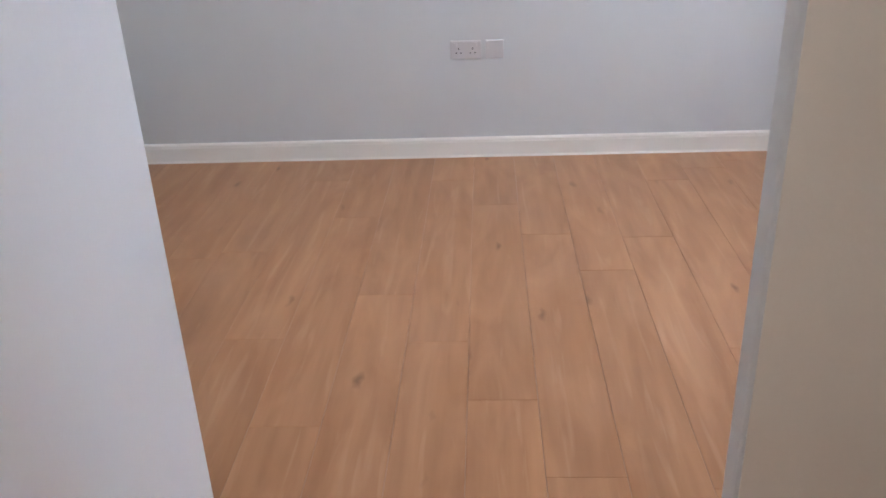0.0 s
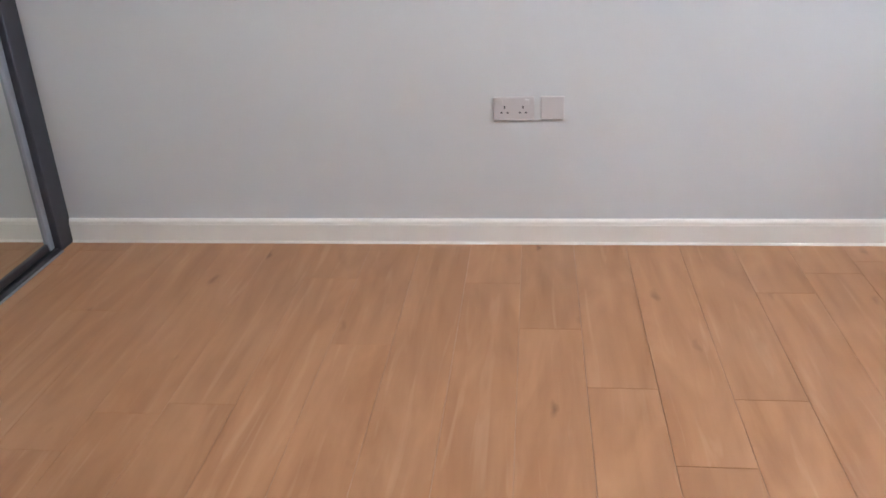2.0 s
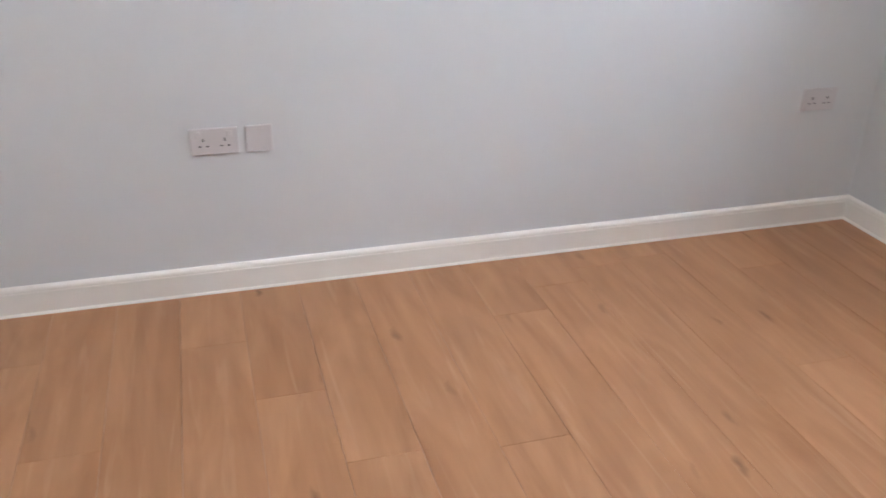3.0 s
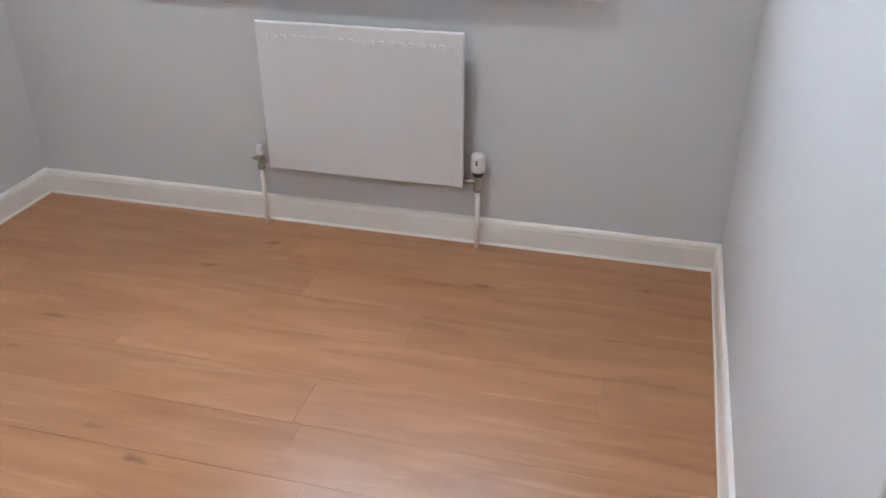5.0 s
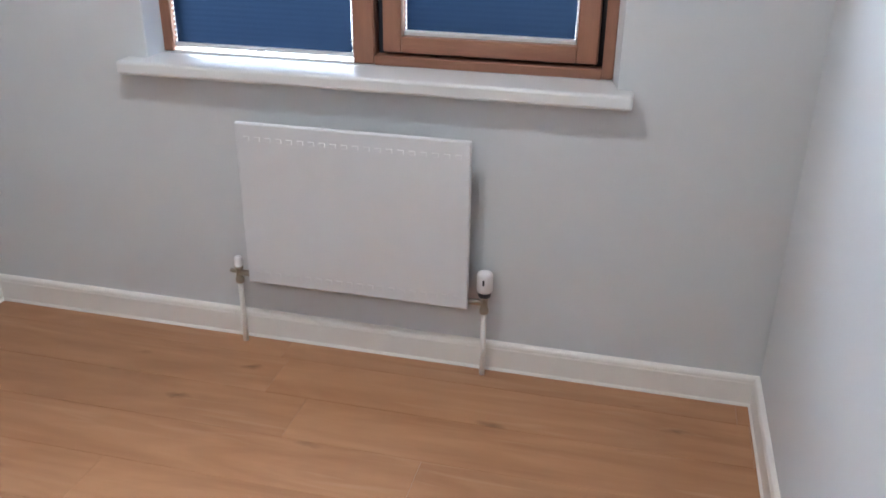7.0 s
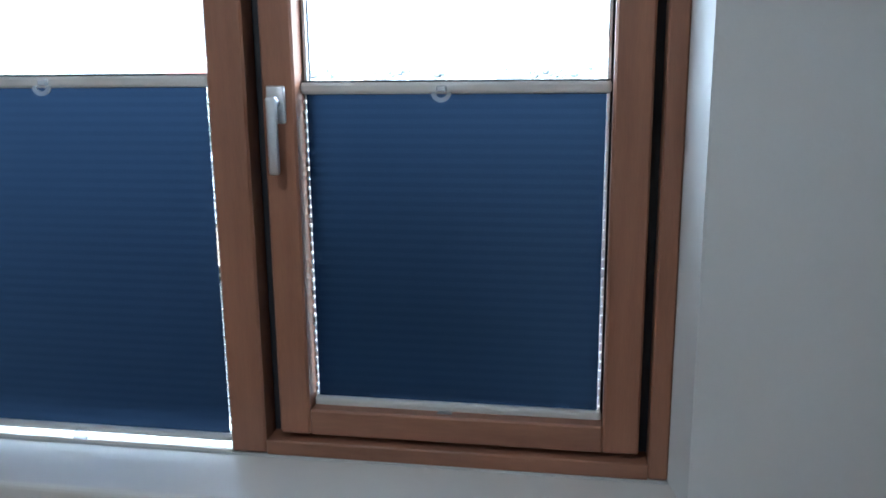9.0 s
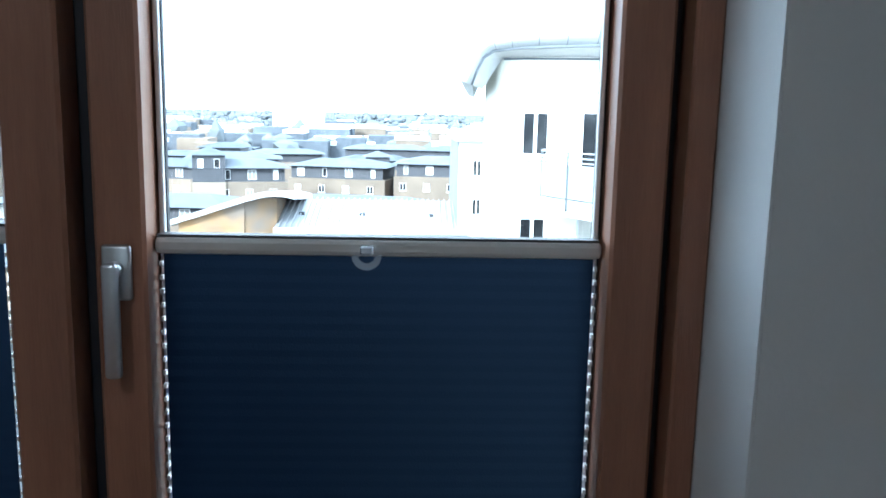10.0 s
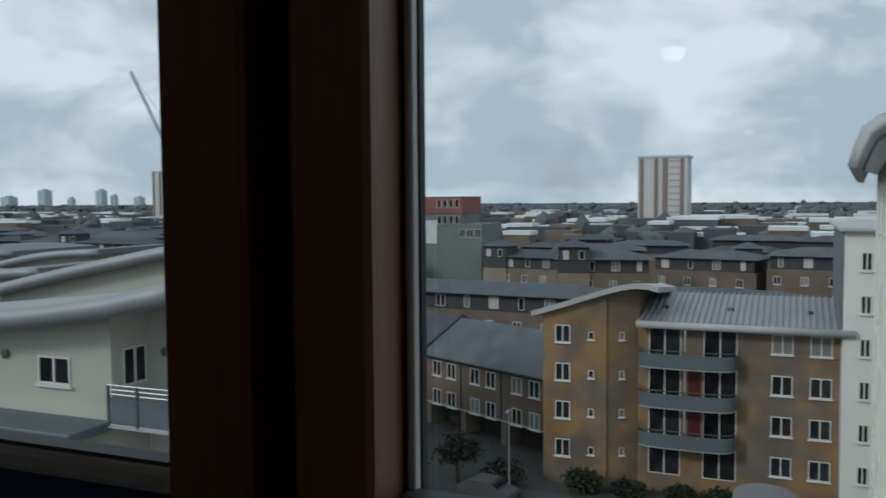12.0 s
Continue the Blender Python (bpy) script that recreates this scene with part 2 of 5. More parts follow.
def two_tone(m, other, scale):
    """Blotches of a second colour over a material's own."""
    n, l = m.node_tree.nodes, m.node_tree.links
    hsv = [k for k in n if k.bl_idname == "ShaderNodeHueSaturation"][0]
    own = tuple(hsv.inputs["Color"].default_value)
    mx, t, r, co = n.new("ShaderNodeMix"), n.new("ShaderNodeTexNoise"), n.new("ShaderNodeMapRange"), n.new("ShaderNodeTexCoord")
    mx.data_type = "RGBA"
    mx.inputs[6].default_value, mx.inputs[7].default_value = own, (*other, 1)
    t.inputs["Scale"].default_value, t.inputs["Detail"].default_value = scale, 5
    r.inputs["From Min"].default_value, r.inputs["From Max"].default_value = 0.40, 0.60
    l.new(co.outputs["Object"], t.inputs["Vector"])
    l.new(t.outputs[0], r.inputs["Value"])
    l.new(r.outputs[0], mx.inputs[0])
    l.new(mx.outputs[2], hsv.inputs["Color"])
    return m


# outdoors
M_BRICK = two_tone(mat("buff_brick", (0.275, 0.170, 0.078), 0.9, 0.26, 0.5, 9, 0.3), (0.155, 0.125, 0.100), 0.35)
M_BRICK2 = mat("brown_brick", (0.182, 0.142, 0.105), 0.9, 0.25, 0.3, 7, 0.3, rand=0.12)
M_BRICK3 = mat("pale_buff_brick", (0.245, 0.200, 0.150), 0.9, 0.2, 0.3, 7, 0.3, rand=0.12)
M_RENDER = two_tone(mat("cream_render", (0.88, 0.855, 0.76), 0.9, 0.05, 0.5, 14, 0.15), (0.84, 0.79, 0.66), 0.5)
# darker copy of the cream render, shade put into its colour
M_RENDER2 = mat("shaded_cream_render", (0.46, 0.45, 0.39), 0.9, 0.06, 0.5, 14, 0.15)
M_ROOFG = mat("grey_metal_roof", (0.14, 0.148, 0.158), 0.6, 0.12, 0.5, 10, 0.1)
M_RENDERW = mat("white_render", (0.72, 0.71, 0.66), 0.9, 0.05, 0.4, 12, 0.15)
M_ZINC = mat("pale_metal_roof", (0.29, 0.30, 0.31), 0.5, 0.10, 0.6, 12, 0.1, metal=0.2)
M_FASCIA = mat("pale_grey_fascia", (0.40, 0.40, 0.40), 0.55, 0.07, 0.8, 12, 0.1)
M_SLATE = mat("grey_slate", (0.088, 0.096, 0.108), 0.85, 0.25, 0.5, 6, 0.3, spec=0.25, rand=0.2)
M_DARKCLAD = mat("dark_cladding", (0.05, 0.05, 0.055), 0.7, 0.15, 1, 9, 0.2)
M_WINPANE = two_tone(mat("dark_window_glass", (0.012, 0.013, 0.015), 0.06, 0.2, 1.5, 4, 0.0, spec=0.35, rand=0.4), (0.028, 0.029, 0.031), 0.5)
M_REDD = mat("dark_red_door", (0.085, 0.012, 0.012), 0.5, 0.12, 0.8, 12, 0.1)
# pale curtains, and the reflection painted on one balcony door
M_PALEPANE = mat("pale_curtain_and_reflection", (0.55, 0.52, 0.46), 0.9, 0.12, 3, 14, 0.2, stretch=(1, 6, 0.4))
M_VOILE = mat("grey_net_curtain", (0.20, 0.195, 0.18), 0.9, 0.2, 3, 14, 0.2, stretch=(1, 6, 0.4))
M_WINFRAME = mat("white_window_frame", (0.64, 0.64, 0.62), 0.5, 0.04, 3, 20, 0.05)
M_BALC = mat("grey_balcony_panel", (0.120, 0.150, 0.168), 0.5, 0.08, 1, 20, 0.1, metal=0.2)
M_BALCW = mat("pale_balcony_mesh", (0.37, 0.38, 0.38), 0.5, 0.10, 1, 90, 0.2, metal=0.2)
M_FROST = mat("frosted_balcony_glass", (0.30, 0.335, 0.33), 0.35, 0.10, 0.6, 40, 0.05)
M_SALMON = mat("salmon_painted_steel", (0.20, 0.135, 0.13), 0.5, 0.08, 1, 20, 0.05)
M_RAILD = mat("dark_grey_rail", (0.11, 0.115, 0.12), 0.45, 0.1, 4, 30, 0.1, metal=0.4)
M_RAILL = mat("galvanised_rail", (0.42, 0.43, 0.44), 0.4, 0.06, 4, 30, 0.1, metal=0.5)
M_RED = mat("red_panel", (0.19, 0.016, 0.018), 0.55, 0.12, 0.8, 12, 0.1)
M_REDBLD = mat("red_cladding", (0.24, 0.085, 0.065), 0.7, 0.1, 0.3, 5, 0.1)
M_GREENB = mat("grey_green_cladding", (0.155, 0.178, 0.165), 0.8, 0.12, 0.3, 5, 0.1)
M_TOWER = mat("pale_concrete", (0.56, 0.55, 0.53), 0.9, 0.06, 0.1, 2, 0.1)
M_TOWERB = mat("brown_concrete", (0.25, 0.19, 0.16), 0.9, 0.08, 0.1, 2, 0.1)
M_TOWERW = mat("weathered_concrete", (0.40, 0.37, 0.35), 0.9, 0.08, 0.1, 2, 0.1)
# distance haze is put into this pale blue base colour
M_FAR = mat("haze_tinted_concrete", (0.44, 0.52, 0.57), 0.9, 0.08, 0.05, 1, 0.0)
M_WHITEROOF = mat("white_flat_roof", (0.70, 0.71, 0.72), 0.8, 0.10, 0.2, 3, 0.1, rand=0.2)
# foliage greyed and lightened, distance haze put into the colour
M_WOODS = mat("haze_greyed_foliage", (0.105, 0.112, 0.115), 0.9, 0.3, 0.05, 0.6, 0.3)
M_LEAF = mat("dark_leaves", (0.022, 0.031, 0.016), 0.8, 0.35, 1.2, 9, 0.3)
M_BARK = mat("bark", (0.09, 0.065, 0.045), 0.9, 0.25, 4, 20, 0.4)
M_GROUND = mat("town_ground", (0.050, 0.051, 0.047), 0.95, 0.35, 0.02, 0.8, 0.2)
M_ROAD = mat("asphalt", (0.038, 0.039, 0.042), 0.9, 0.2, 0.3, 20, 0.3)
M_PAVE = mat("paving", (0.065, 0.064, 0.060), 0.9, 0.15, 0.6, 12, 0.2)


# ---- mesh helpers ----
def box(bm, x0, x1, y0, y1, z0, z1, bev=0.0, seg=1):
    vs = [bm.verts.new((x, y, z)) for x in (min(x0, x1), max(x0, x1)) for y in (min(y0, y1), max(y0, y1)) for z in (min(z0, z1), max(z0, z1))]
    fs = [bm.faces.new([vs[i] for i in q]) for q in ((0, 1, 3, 2), (4, 6, 7, 5), (0, 4, 5, 1), (2, 3, 7, 6), (0, 2, 6, 4), (1, 5, 7, 3))]
    if bev:
        bmesh.ops.bevel(bm, geom=list({e for f in fs for e in f.edges}), offset=bev, segments=seg, affect="EDGES", profile=0.5)
    return bm


def boxed(*a, **k):
    return box(bmesh.new(), *a, **k)


def prism(bm, pts, axis, a0, a1):
    """A polygon of (u, v) drawn along an axis: x -> (y, z), y -> (x, z), z -> (x, y)."""
    put = {"x": lambda a, u, v: (a, u, v), "y": lambda a, u, v: (u, a, v), "z": lambda a, u, v: (u, v, a)}[axis]
    r0 = [bm.verts.new(put(a0, u, v)) for u, v in pts]
    r1 = [bm.verts.new(put(a1, u, v)) for u, v in pts]
    n = len(pts)
    for i in range(n):
        bm.faces.new((r0[i], r0[(i + 1) % n], r1[(i + 1) % n], r1[i]))
    bm.faces.new(r0)
    bm.faces.new(r1[::-1])
    return bm


def band(bm, top, thick, axis, a0, a1):
    """A slab of even thickness under a polyline of (u, v), drawn along an axis."""
    return prism(bm, top + [(u, v - thick) for u, v in reversed(top)], axis, a0, a1)


def tube(bm, pts, r, n=10):
    pts = [Vector(p) for p in pts]
    rings = []
    for i, p in enumerate(pts):
        d = (pts[min(i + 1, len(pts) - 1)] - pts[max(i - 1, 0)]).normalized()
        q = d.to_track_quat("Z", "Y")
        rings.append([bm.verts.new(p + q @ Vector((r * math.cos(2 * math.pi * k / n), r * math.sin(2 * math.pi * k / n), 0))) for k in range(n)])
    for a, b in zip(rings, rings[1:]):
        for k in range(n):
            bm.faces.new((a[k], a[(k + 1) % n], b[(k + 1) % n], b[k]))
    bm.faces.new(rings[0][::-1])
    bm.faces.new(rings[-1])
    return bm


def lathe(bm, prof, origin, n=20, axis="z"):
    """A turned shape: prof is a list of (radius, height)."""
    o = Vector(origin)
    rings = []
    for r, h in prof:
        ring = []
        for k in range(n):
            a = 2 * math.pi * k / n
            c = (r * math.cos(a), r * math.sin(a), h)
            c = c if axis == "z" else ((h, c[0], c[1]) if axis == "x" else (c[0], h, c[1]))
            ring.append(bm.verts.new(o + Vector(c)))
        rings.append(ring)
    for a, b in zip(rings, rings[1:]):
        for k in range(n):
            bm.faces.new((a[k], a[(k + 1) % n], b[(k + 1) % n], b[k]))
    bm.faces.new(rings[0][::-1])
    bm.faces.new(rings[-1])
    return bm


BASE = {}


def thing(name, base, label, category, group="", kind=""):
    ob = new(name)
    ob.location = base
    ob.empty_display_size = 0.1
    BASE[ob] = Vector(base)
    return tagged(ob, label, category, group, kind)


def mesh_of(name, bm, materials, smooth=False):
    bmesh.ops.recalc_face_normals(bm, faces=bm.faces)
    me = bpy.data.meshes.new(name)
    for f in bm.faces:
        f.smooth = smooth
    bm.to_mesh(me)
    bm.free()
    for m in materials if isinstance(materials, (list, tuple)) else [materials]:
        me.materials.append(m)
    return me


def part(name, bm, material, parent, label="", smooth=False):
    """One mesh in world metres, as a part under a thing or a part."""
    off = BASE[parent]
    bmesh.ops.translate(bm, verts=bm.verts, vec=-off)
    ob = new(name, mesh_of(name, bm, material, smooth))
    ob.parent = parent
    BASE[ob] = off
    if label:
        tagged(ob, label)
    return ob


def single(name, bm, material, label, category, group="", kind="", smooth=False):
    return tagged(new(name, mesh_of(name, bm, material, smooth)), label, category, group, kind)


# ---- room shell ----
# The corner of socket wall and window wall is the origin; the window looks along +x.
SOUTH_T = 0.072
ROOM_D, WARD_X, BACK_X, CEIL = -2.65, -4.29, -4.95, 2.40
DOOR_L, DOOR_R, WALL_T = -2.99, -1.93, 0.12
HALL_Y, HALL_X = -5.4, 0.0
WIN_L, WIN_R, WIN_B, WIN_T = -0.735, -2.132, 0.905, 2.22

single("wall_north", boxed(BACK_X - 0.12, 0.30, 0.0, 0.12, -0.05, 2.5), M_WALL, "pale grey painted plaster wall behind the sockets", "wall", kind="structure")
bm = bmesh.new()
box(bm, 0.0, 0.30, -0.735, 0.0, -0.05, CEIL + 0.1)
box(bm, 0.0, 0.30, HALL_Y, -2.155, -0.05, CEIL + 0.1)
box(bm, 0.0, 0.30, -2.155, -0.735, -0.05, WIN_B)
box(bm, 0.0, 0.30, -2.155, -0.735, WIN_T, CEIL + 0.1)
single("wall_east", bm, M_WALL, "pale grey painted plaster wall around the window", "wall", kind="structure")
bm = bmesh.new()
box(bm, DOOR_R, 0.0, ROOM_D - SOUTH_T, ROOM_D, -0.05, CEIL, bev=0.010, seg=3)
single("wall_south", bm, M_WALL, "pale grey painted wall beside the room's opening", "wall", kind="structure")
bm = bmesh.new()
box(bm, DOOR_L, DOOR_R, ROOM_D - SOUTH_T + 0.002, ROOM_D - 0.002, 2.12, CEIL)
single("wall_lintel", bm, M_WALL, "painted wall above the room's opening", "wall", kind="structure")
bm = bmesh.new()
box(bm, DOOR_L - WALL_T, DOOR_L, HALL_Y, ROOM_D, -0.05, CEIL, bev=0.006, seg=2)
single("wall_passage", bm, M_DOORWHITE, "smooth white painted wall along the entrance passage", "wall", kind="structure")
bm = bmesh.new()
box(bm, BACK_X, DOOR_L - WALL_T, ROOM_D - WALL_T, ROOM_D, -0.05, CEIL)
single("wall_south_west", bm, M_WALL, "pale grey painted wall beside the wardrobe", "wall", kind="structure")
single("wall_west", boxed(BACK_X - 0.12, BACK_X, ROOM_D - WALL_T, 0.0, -0.05, 2.5), M_WALL, "painted wall behind the wardrobe", "wall", kind="structure")
single("wall_hall", boxed(DOOR_L - WALL_T, HALL_X + 0.3, HALL_Y - 0.12, HALL_Y, -0.05, 2.5), M_HALL, "cream painted hall wall", "wall", kind="structure")
single("wall_hall_lining", boxed(DOOR_R + 0.010, 0.0, ROOM_D - SOUTH_T - 0.003, ROOM_D - SOUTH_T, 0.0, CEIL), M_HALL, "cream painted hall face of the wall", "wall", kind="structure")
single("ceiling", boxed(BACK_X - 0.12, 0.30, HALL_Y - 0.12, 0.12, CEIL, CEIL + 0.12), M_CEIL, "flat white painted ceiling", "ceiling", kind="structure")


def skirting(name, p, q, inward):
    """White moulded board from p to q on a wall, its face towards inward."""
    (x0, y0), (x1, y1), h = p, q, 0.10
    prof = [(0, 0), (0.021, 0), (0.0195, 0.005), (0.016, 0.009), (0.016, 0.078), (0.0145, 0.081), (0.0145, 0.088), (0.012, 0.094), (0.007, 0.098), (0.003, h), (0, h)]
    bm = bmesh.new()
    ra = [bm.verts.new((x0 + inward[0] * d, y0 + inward[1] * d, z)) for d, z in prof]
    rb = [bm.verts.new((x1 + inward[0] * d, y1 + inward[1] * d, z)) for d, z in prof]
    n = len(prof)
    for i in range(n):
        bm.faces.new((ra[i], ra[(i + 1) % n], rb[(i + 1) % n], rb[i]))
    bm.faces.new(ra)
    bm.faces.new(rb[::-1])
    return single(name, bm, M_GLOSS, "white gloss moulded skirting board along the wall", "skirting board", kind="structure")


skirting("baseboard_north", (WARD_X, 0), (0, 0), (0, -1))
skirting("baseboard_east", (0, 0), (0, ROOM_D), (-1, 0))
skirting("baseboard_south", (DOOR_R, ROOM_D), (0, ROOM_D), (0, 1))
skirting("baseboard_passage", (DOOR_L, ROOM_D - 0.01), (DOOR_L, HALL_Y), (1, 0))

# ---- ceiling lamps ----
def ceiling_lamp(x, y, watts, warm, z=CEIL):
    t = thing("ceiling_downlight", (x, y, z), "round white recessed ceiling downlight, switched on (added in the hall)", "ceiling light", "ceiling downlights")
    part("bezel", lathe(bmesh.new(), [(0.070, -0.004), (0.070, -0.010), (0.062, -0.014), (0.055, -0.012), (0.055, -0.003)], (x, y, z), 28), M_PLASTIC, t, smooth=True)
    part("diffuser", lathe(bmesh.new(), [(0.050, -0.002), (0.050, -0.020), (0.045, -0.040), (0.032, -0.055), (0.014, -0.062)], (x, y, z), 28), M_LAMP, t, "glowing frosted diffuser")
    d = bpy.data.lights.new("downlight", "AREA")
    d.shape, d.size, d.energy, d.color, d.spread = "DISK", 0.08, watts, warm, radians(165)
    o = new("downlight", d)
    o.matrix_world = look((x, y, z - 0.066), (x, y + 0.0001, 0))


for lx, ly in LAMPS:
    ceiling_lamp(lx, ly, LAMP_WATTS, (1.0, 0.955, 0.90))
# unseen warm lamp, added to brighten the hall and passage walls
ceiling_lamp(HALL_FILL_LAMP[0], HALL_FILL_LAMP[1], LAMP_WATTS * 1.7, (1.0, 0.88, 0.68))

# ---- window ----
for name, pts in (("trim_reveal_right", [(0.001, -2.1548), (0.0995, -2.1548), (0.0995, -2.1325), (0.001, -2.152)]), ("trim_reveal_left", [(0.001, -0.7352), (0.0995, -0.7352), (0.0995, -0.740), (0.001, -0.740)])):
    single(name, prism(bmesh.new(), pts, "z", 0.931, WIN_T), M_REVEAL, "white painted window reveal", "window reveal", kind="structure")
# unseen filler, added to stop daylight leaking in round the frame
single("trim_light_blocker", box(boxed(0.1004, 0.199, -2.1546, -2.1325, 0.9305, WIN_T), 0.1004, 0.199, -2.1546, -0.7354, 0.889, 0.9296), M_REVEAL, "hidden filler blocking light between window frame and wall", "window trim", kind="structure")
window = thing("window_1", (0.10, -1.43, WIN_B), "red-brown stained wooden window with one fixed and one opening light", "window", kind="structure")
FX0, FX1 = 0.100, 0.200
bm = bmesh.new()
box(bm, FX0, FX1, -0.772, WIN_L, 0.932, WIN_T, 0.003)
part("jamb", bm, M_WOOD, window)
part("jamb", boxed(FX0, FX1, WIN_R, -2.100, 0.932, WIN_T, bev=0.003), M_WOOD, window)
part("mullion", boxed(FX0, FX1, -1.432, -1.366, 0.932, WIN_T, bev=0.004), M_WOOD, window)
# white instead of wood: bright daylight under the blind put into colour
part("bottom_rail", boxed(FX0 + 0.001, FX1, -1.366, -0.772, 0.930, 0.936, bev=0.001), M_GLOSS, window)
part("bottom_rail", boxed(FX0 + 0.001, FX1, -2.100, -1.432, 0.930, 0.958, bev=0.002), M_WOODH, window)
part("top_rail", boxed(FX0 + 0.001, FX1, -2.100, -0.772, WIN_T - 0.04, WIN_T, bev=0.002), M_WOODH, window)
for a in ((-1.456, -1.432, 0.958, WIN_T - 0.04), (-2.100, -2.084, 0.958, WIN_T - 0.04)):
    part("seal", boxed(FX0 + 0.050, FX0 + 0.085, a[0] - 0.001, a[1] + 0.001, a[2], a[3]), M_SEAL, window)
part("seal", boxed(FX0 + 0.050, FX0 + 0.085, -2.084, -1.456, 0.950, 0.972), M_SEAL, window)
part("seal", boxed(FX0 + 0.050, FX0 + 0.085, -2.084, -1.456, WIN_T - 0.055, WIN_T - 0.038), M_SEAL, window)
SX0, SX1 = 0.112, 0.190
sash = part("sash", boxed(SX0, SX1, -1.512, -1.456, 0.968, WIN_T - 0.05, bev=0.004), M_WOOD, window, "opening wooden sash")
part("stile", boxed(SX0, SX1, -2.084, -2.024, 0.968, WIN_T - 0.05, bev=0.004), M_WOOD, sash)
part("rail", boxed(SX0 + 0.001, SX1, -2.024, -1.512, 0.968, 1.016, bev=0.003), M_WOODH, sash)
part("rail", boxed(SX0 + 0.001, SX1, -2.024, -1.512, WIN_T - 0.11, WIN_T - 0.05, bev=0.003), M_WOODH, sash)
for gy0, gy1, gz0 in ((-1.366, -0.772, 0.936), (-2.024, -1.512, 1.016)):
    bm = bmesh.new()
    bm.faces.new([bm.verts.new((0.178, y, z)) for y, z in ((gy0 - 0.004, gz0 - 0.004), (gy0 - 0.004, WIN_T - 0.036), (gy1 + 0.004, WIN_T - 0.036), (gy1 + 0.004, gz0 - 0.004))])
    g = part("pane", bm, M_GLASS, window)
    if g.data.polygons[0].normal.x > 0:
        g.data.flip_normals()
    g.visible_shadow = False
    for e0, e1 in ((gy0, gy0 + 0.009), (gy1 - 0.009, gy1)):
        part("glazing_seal", boxed(0.168, 0.176, e0, e1, gz0, WIN_T - 0.05), M_SEAL, window)
# the handle on the sash
handle = part("handle", boxed(0.102, 0.1115, -1.498, -1.466, 1.520, 1.582, bev=0.004, seg=2), M_STEEL, sash, "brushed steel window handle, turned down", True)
bm = bmesh.new()
tube(bm, [(0.104, -1.482, 1.556), (0.086, -1.482, 1.556)], 0.009, 14)
box(bm, 0.078, 0.090, -1.491, -1.473, 1.438, 1.566, 0.005, 3)
bmesh.ops.translate(bm, verts=bm.verts, vec=-BASE[sash])
lever = new("lever", mesh_of("lever", bm, M_STEEL, True))
lever.parent = sash
single("window_sill", boxed(-0.063, 0.100, -2.196, -0.667, 0.888, 0.930, bev=0.010, seg=3), M_SILL, "white gloss painted window board under the window", "window sill", kind="structure")


def pleated_blind(y0, y1, zb, zt, zend, tab, rail=0.020, dx=0.0):
    t = thing("pleated_blind", (0.150, (y0 + y1) / 2, zb), "dark navy pleated blind, lowered from the top, on the window", "blind", "pleated blinds")
    bm = bmesh.new()
    n = 2 * int((zt - zb) / 0.016)
    left, right = [], []
    for i in range(n + 1):
        x = 0.150 + (0.00015 if i % 2 else -0.00015)
        z = zb + (zt - zb) * i / n
        left.append(bm.verts.new((x, y0 + 0.006, z)))
        right.append(bm.verts.new((x, y1 - 0.006, z)))
    for i in range(n):
        bm.faces.new((left[i], right[i], right[i + 1], left[i + 1]))
    bmesh.ops.translate(bm, verts=bm.verts, vec=(dx, 0, 0))
    part("fabric", bm, M_FABRIC, t)
    part("top_rail", boxed(0.140 + dx, 0.164 + dx, y0 - 0.002, y1 + 0.002, zt, zt + 0.020, bev=0.006, seg=2), M_RAIL, t, "white aluminium rail")
    # made-up dark strip, keeps the rail top from looking sky-lit
    part("top_shade_strip", boxed(0.144 + dx, 0.162 + dx, y0 + 0.001, y1 - 0.001, zt + 0.0195, zt + 0.0225), M_RAILSHADE, t, "dark strip added to shade the rail top")
    part("bottom_rail", boxed(0.140 + dx, 0.164 + dx, y0 - 0.001, y1 + 0.001, zb - rail, zb, bev=0.006, seg=2), M_RAIL, t, "white aluminium rail")
    for e in (y0, y1 - 0.006):
        part("side_guide", boxed(0.158 + dx, 0.167 + dx, e, e + 0.006, zb, zend, bev=0.001), M_PLASTIC, t)
        bm = bmesh.new()
        for i in range(0, n, 2):
            zz = zb + (zt - zb) * (i + 0.5) / n
            box(bm, 0.148 + dx, 0.155 + dx, e + 0.0012, e + 0.0048, zz - 0.0026, zz + 0.0026)
        part("pleat_edge", bm, M_PLASTIC, t, "white folded edge of the pleats")
    bm = bmesh.new()
    pts = [(0.017 * math.cos(a), 0.002 + 0.017 * math.sin(a)) for a in [math.pi * (1 + i / 12) for i in range(13)]]
    ring = [(tab + u, zt + 0.002 + v) for u, v in pts] + [(tab + u * 0.55, zt + 0.002 + v * 0.50) for u, v in reversed(pts)]
    prism(bm, ring, "x", 0.128 + dx, 0.133 + dx)
    box(bm, 0.130 + dx, 0.141 + dx, tab - 0.008, tab + 0.008, zt + 0.004, zt + 0.014, 0.002)
    part("pull_tab", bm, M_TAB, t, "clear plastic pull tab")
    low = boxed(0.126 + dx, 0.141 + dx, tab - 0.014, tab + 0.014, zb - rail - 0.008, zb - rail + 0.008, bev=0.003, seg=2)
    part("pull_tab", low, M_TAB, t, "clear plastic pull tab")


pleated_blind(-2.020, -1.514, 1.030, 1.566, WIN_T - 0.12, -1.752)
pleated_blind(-1.364, -0.774, 0.960, 1.580, WIN_T - 0.06, -1.07, 0.014, -0.034)

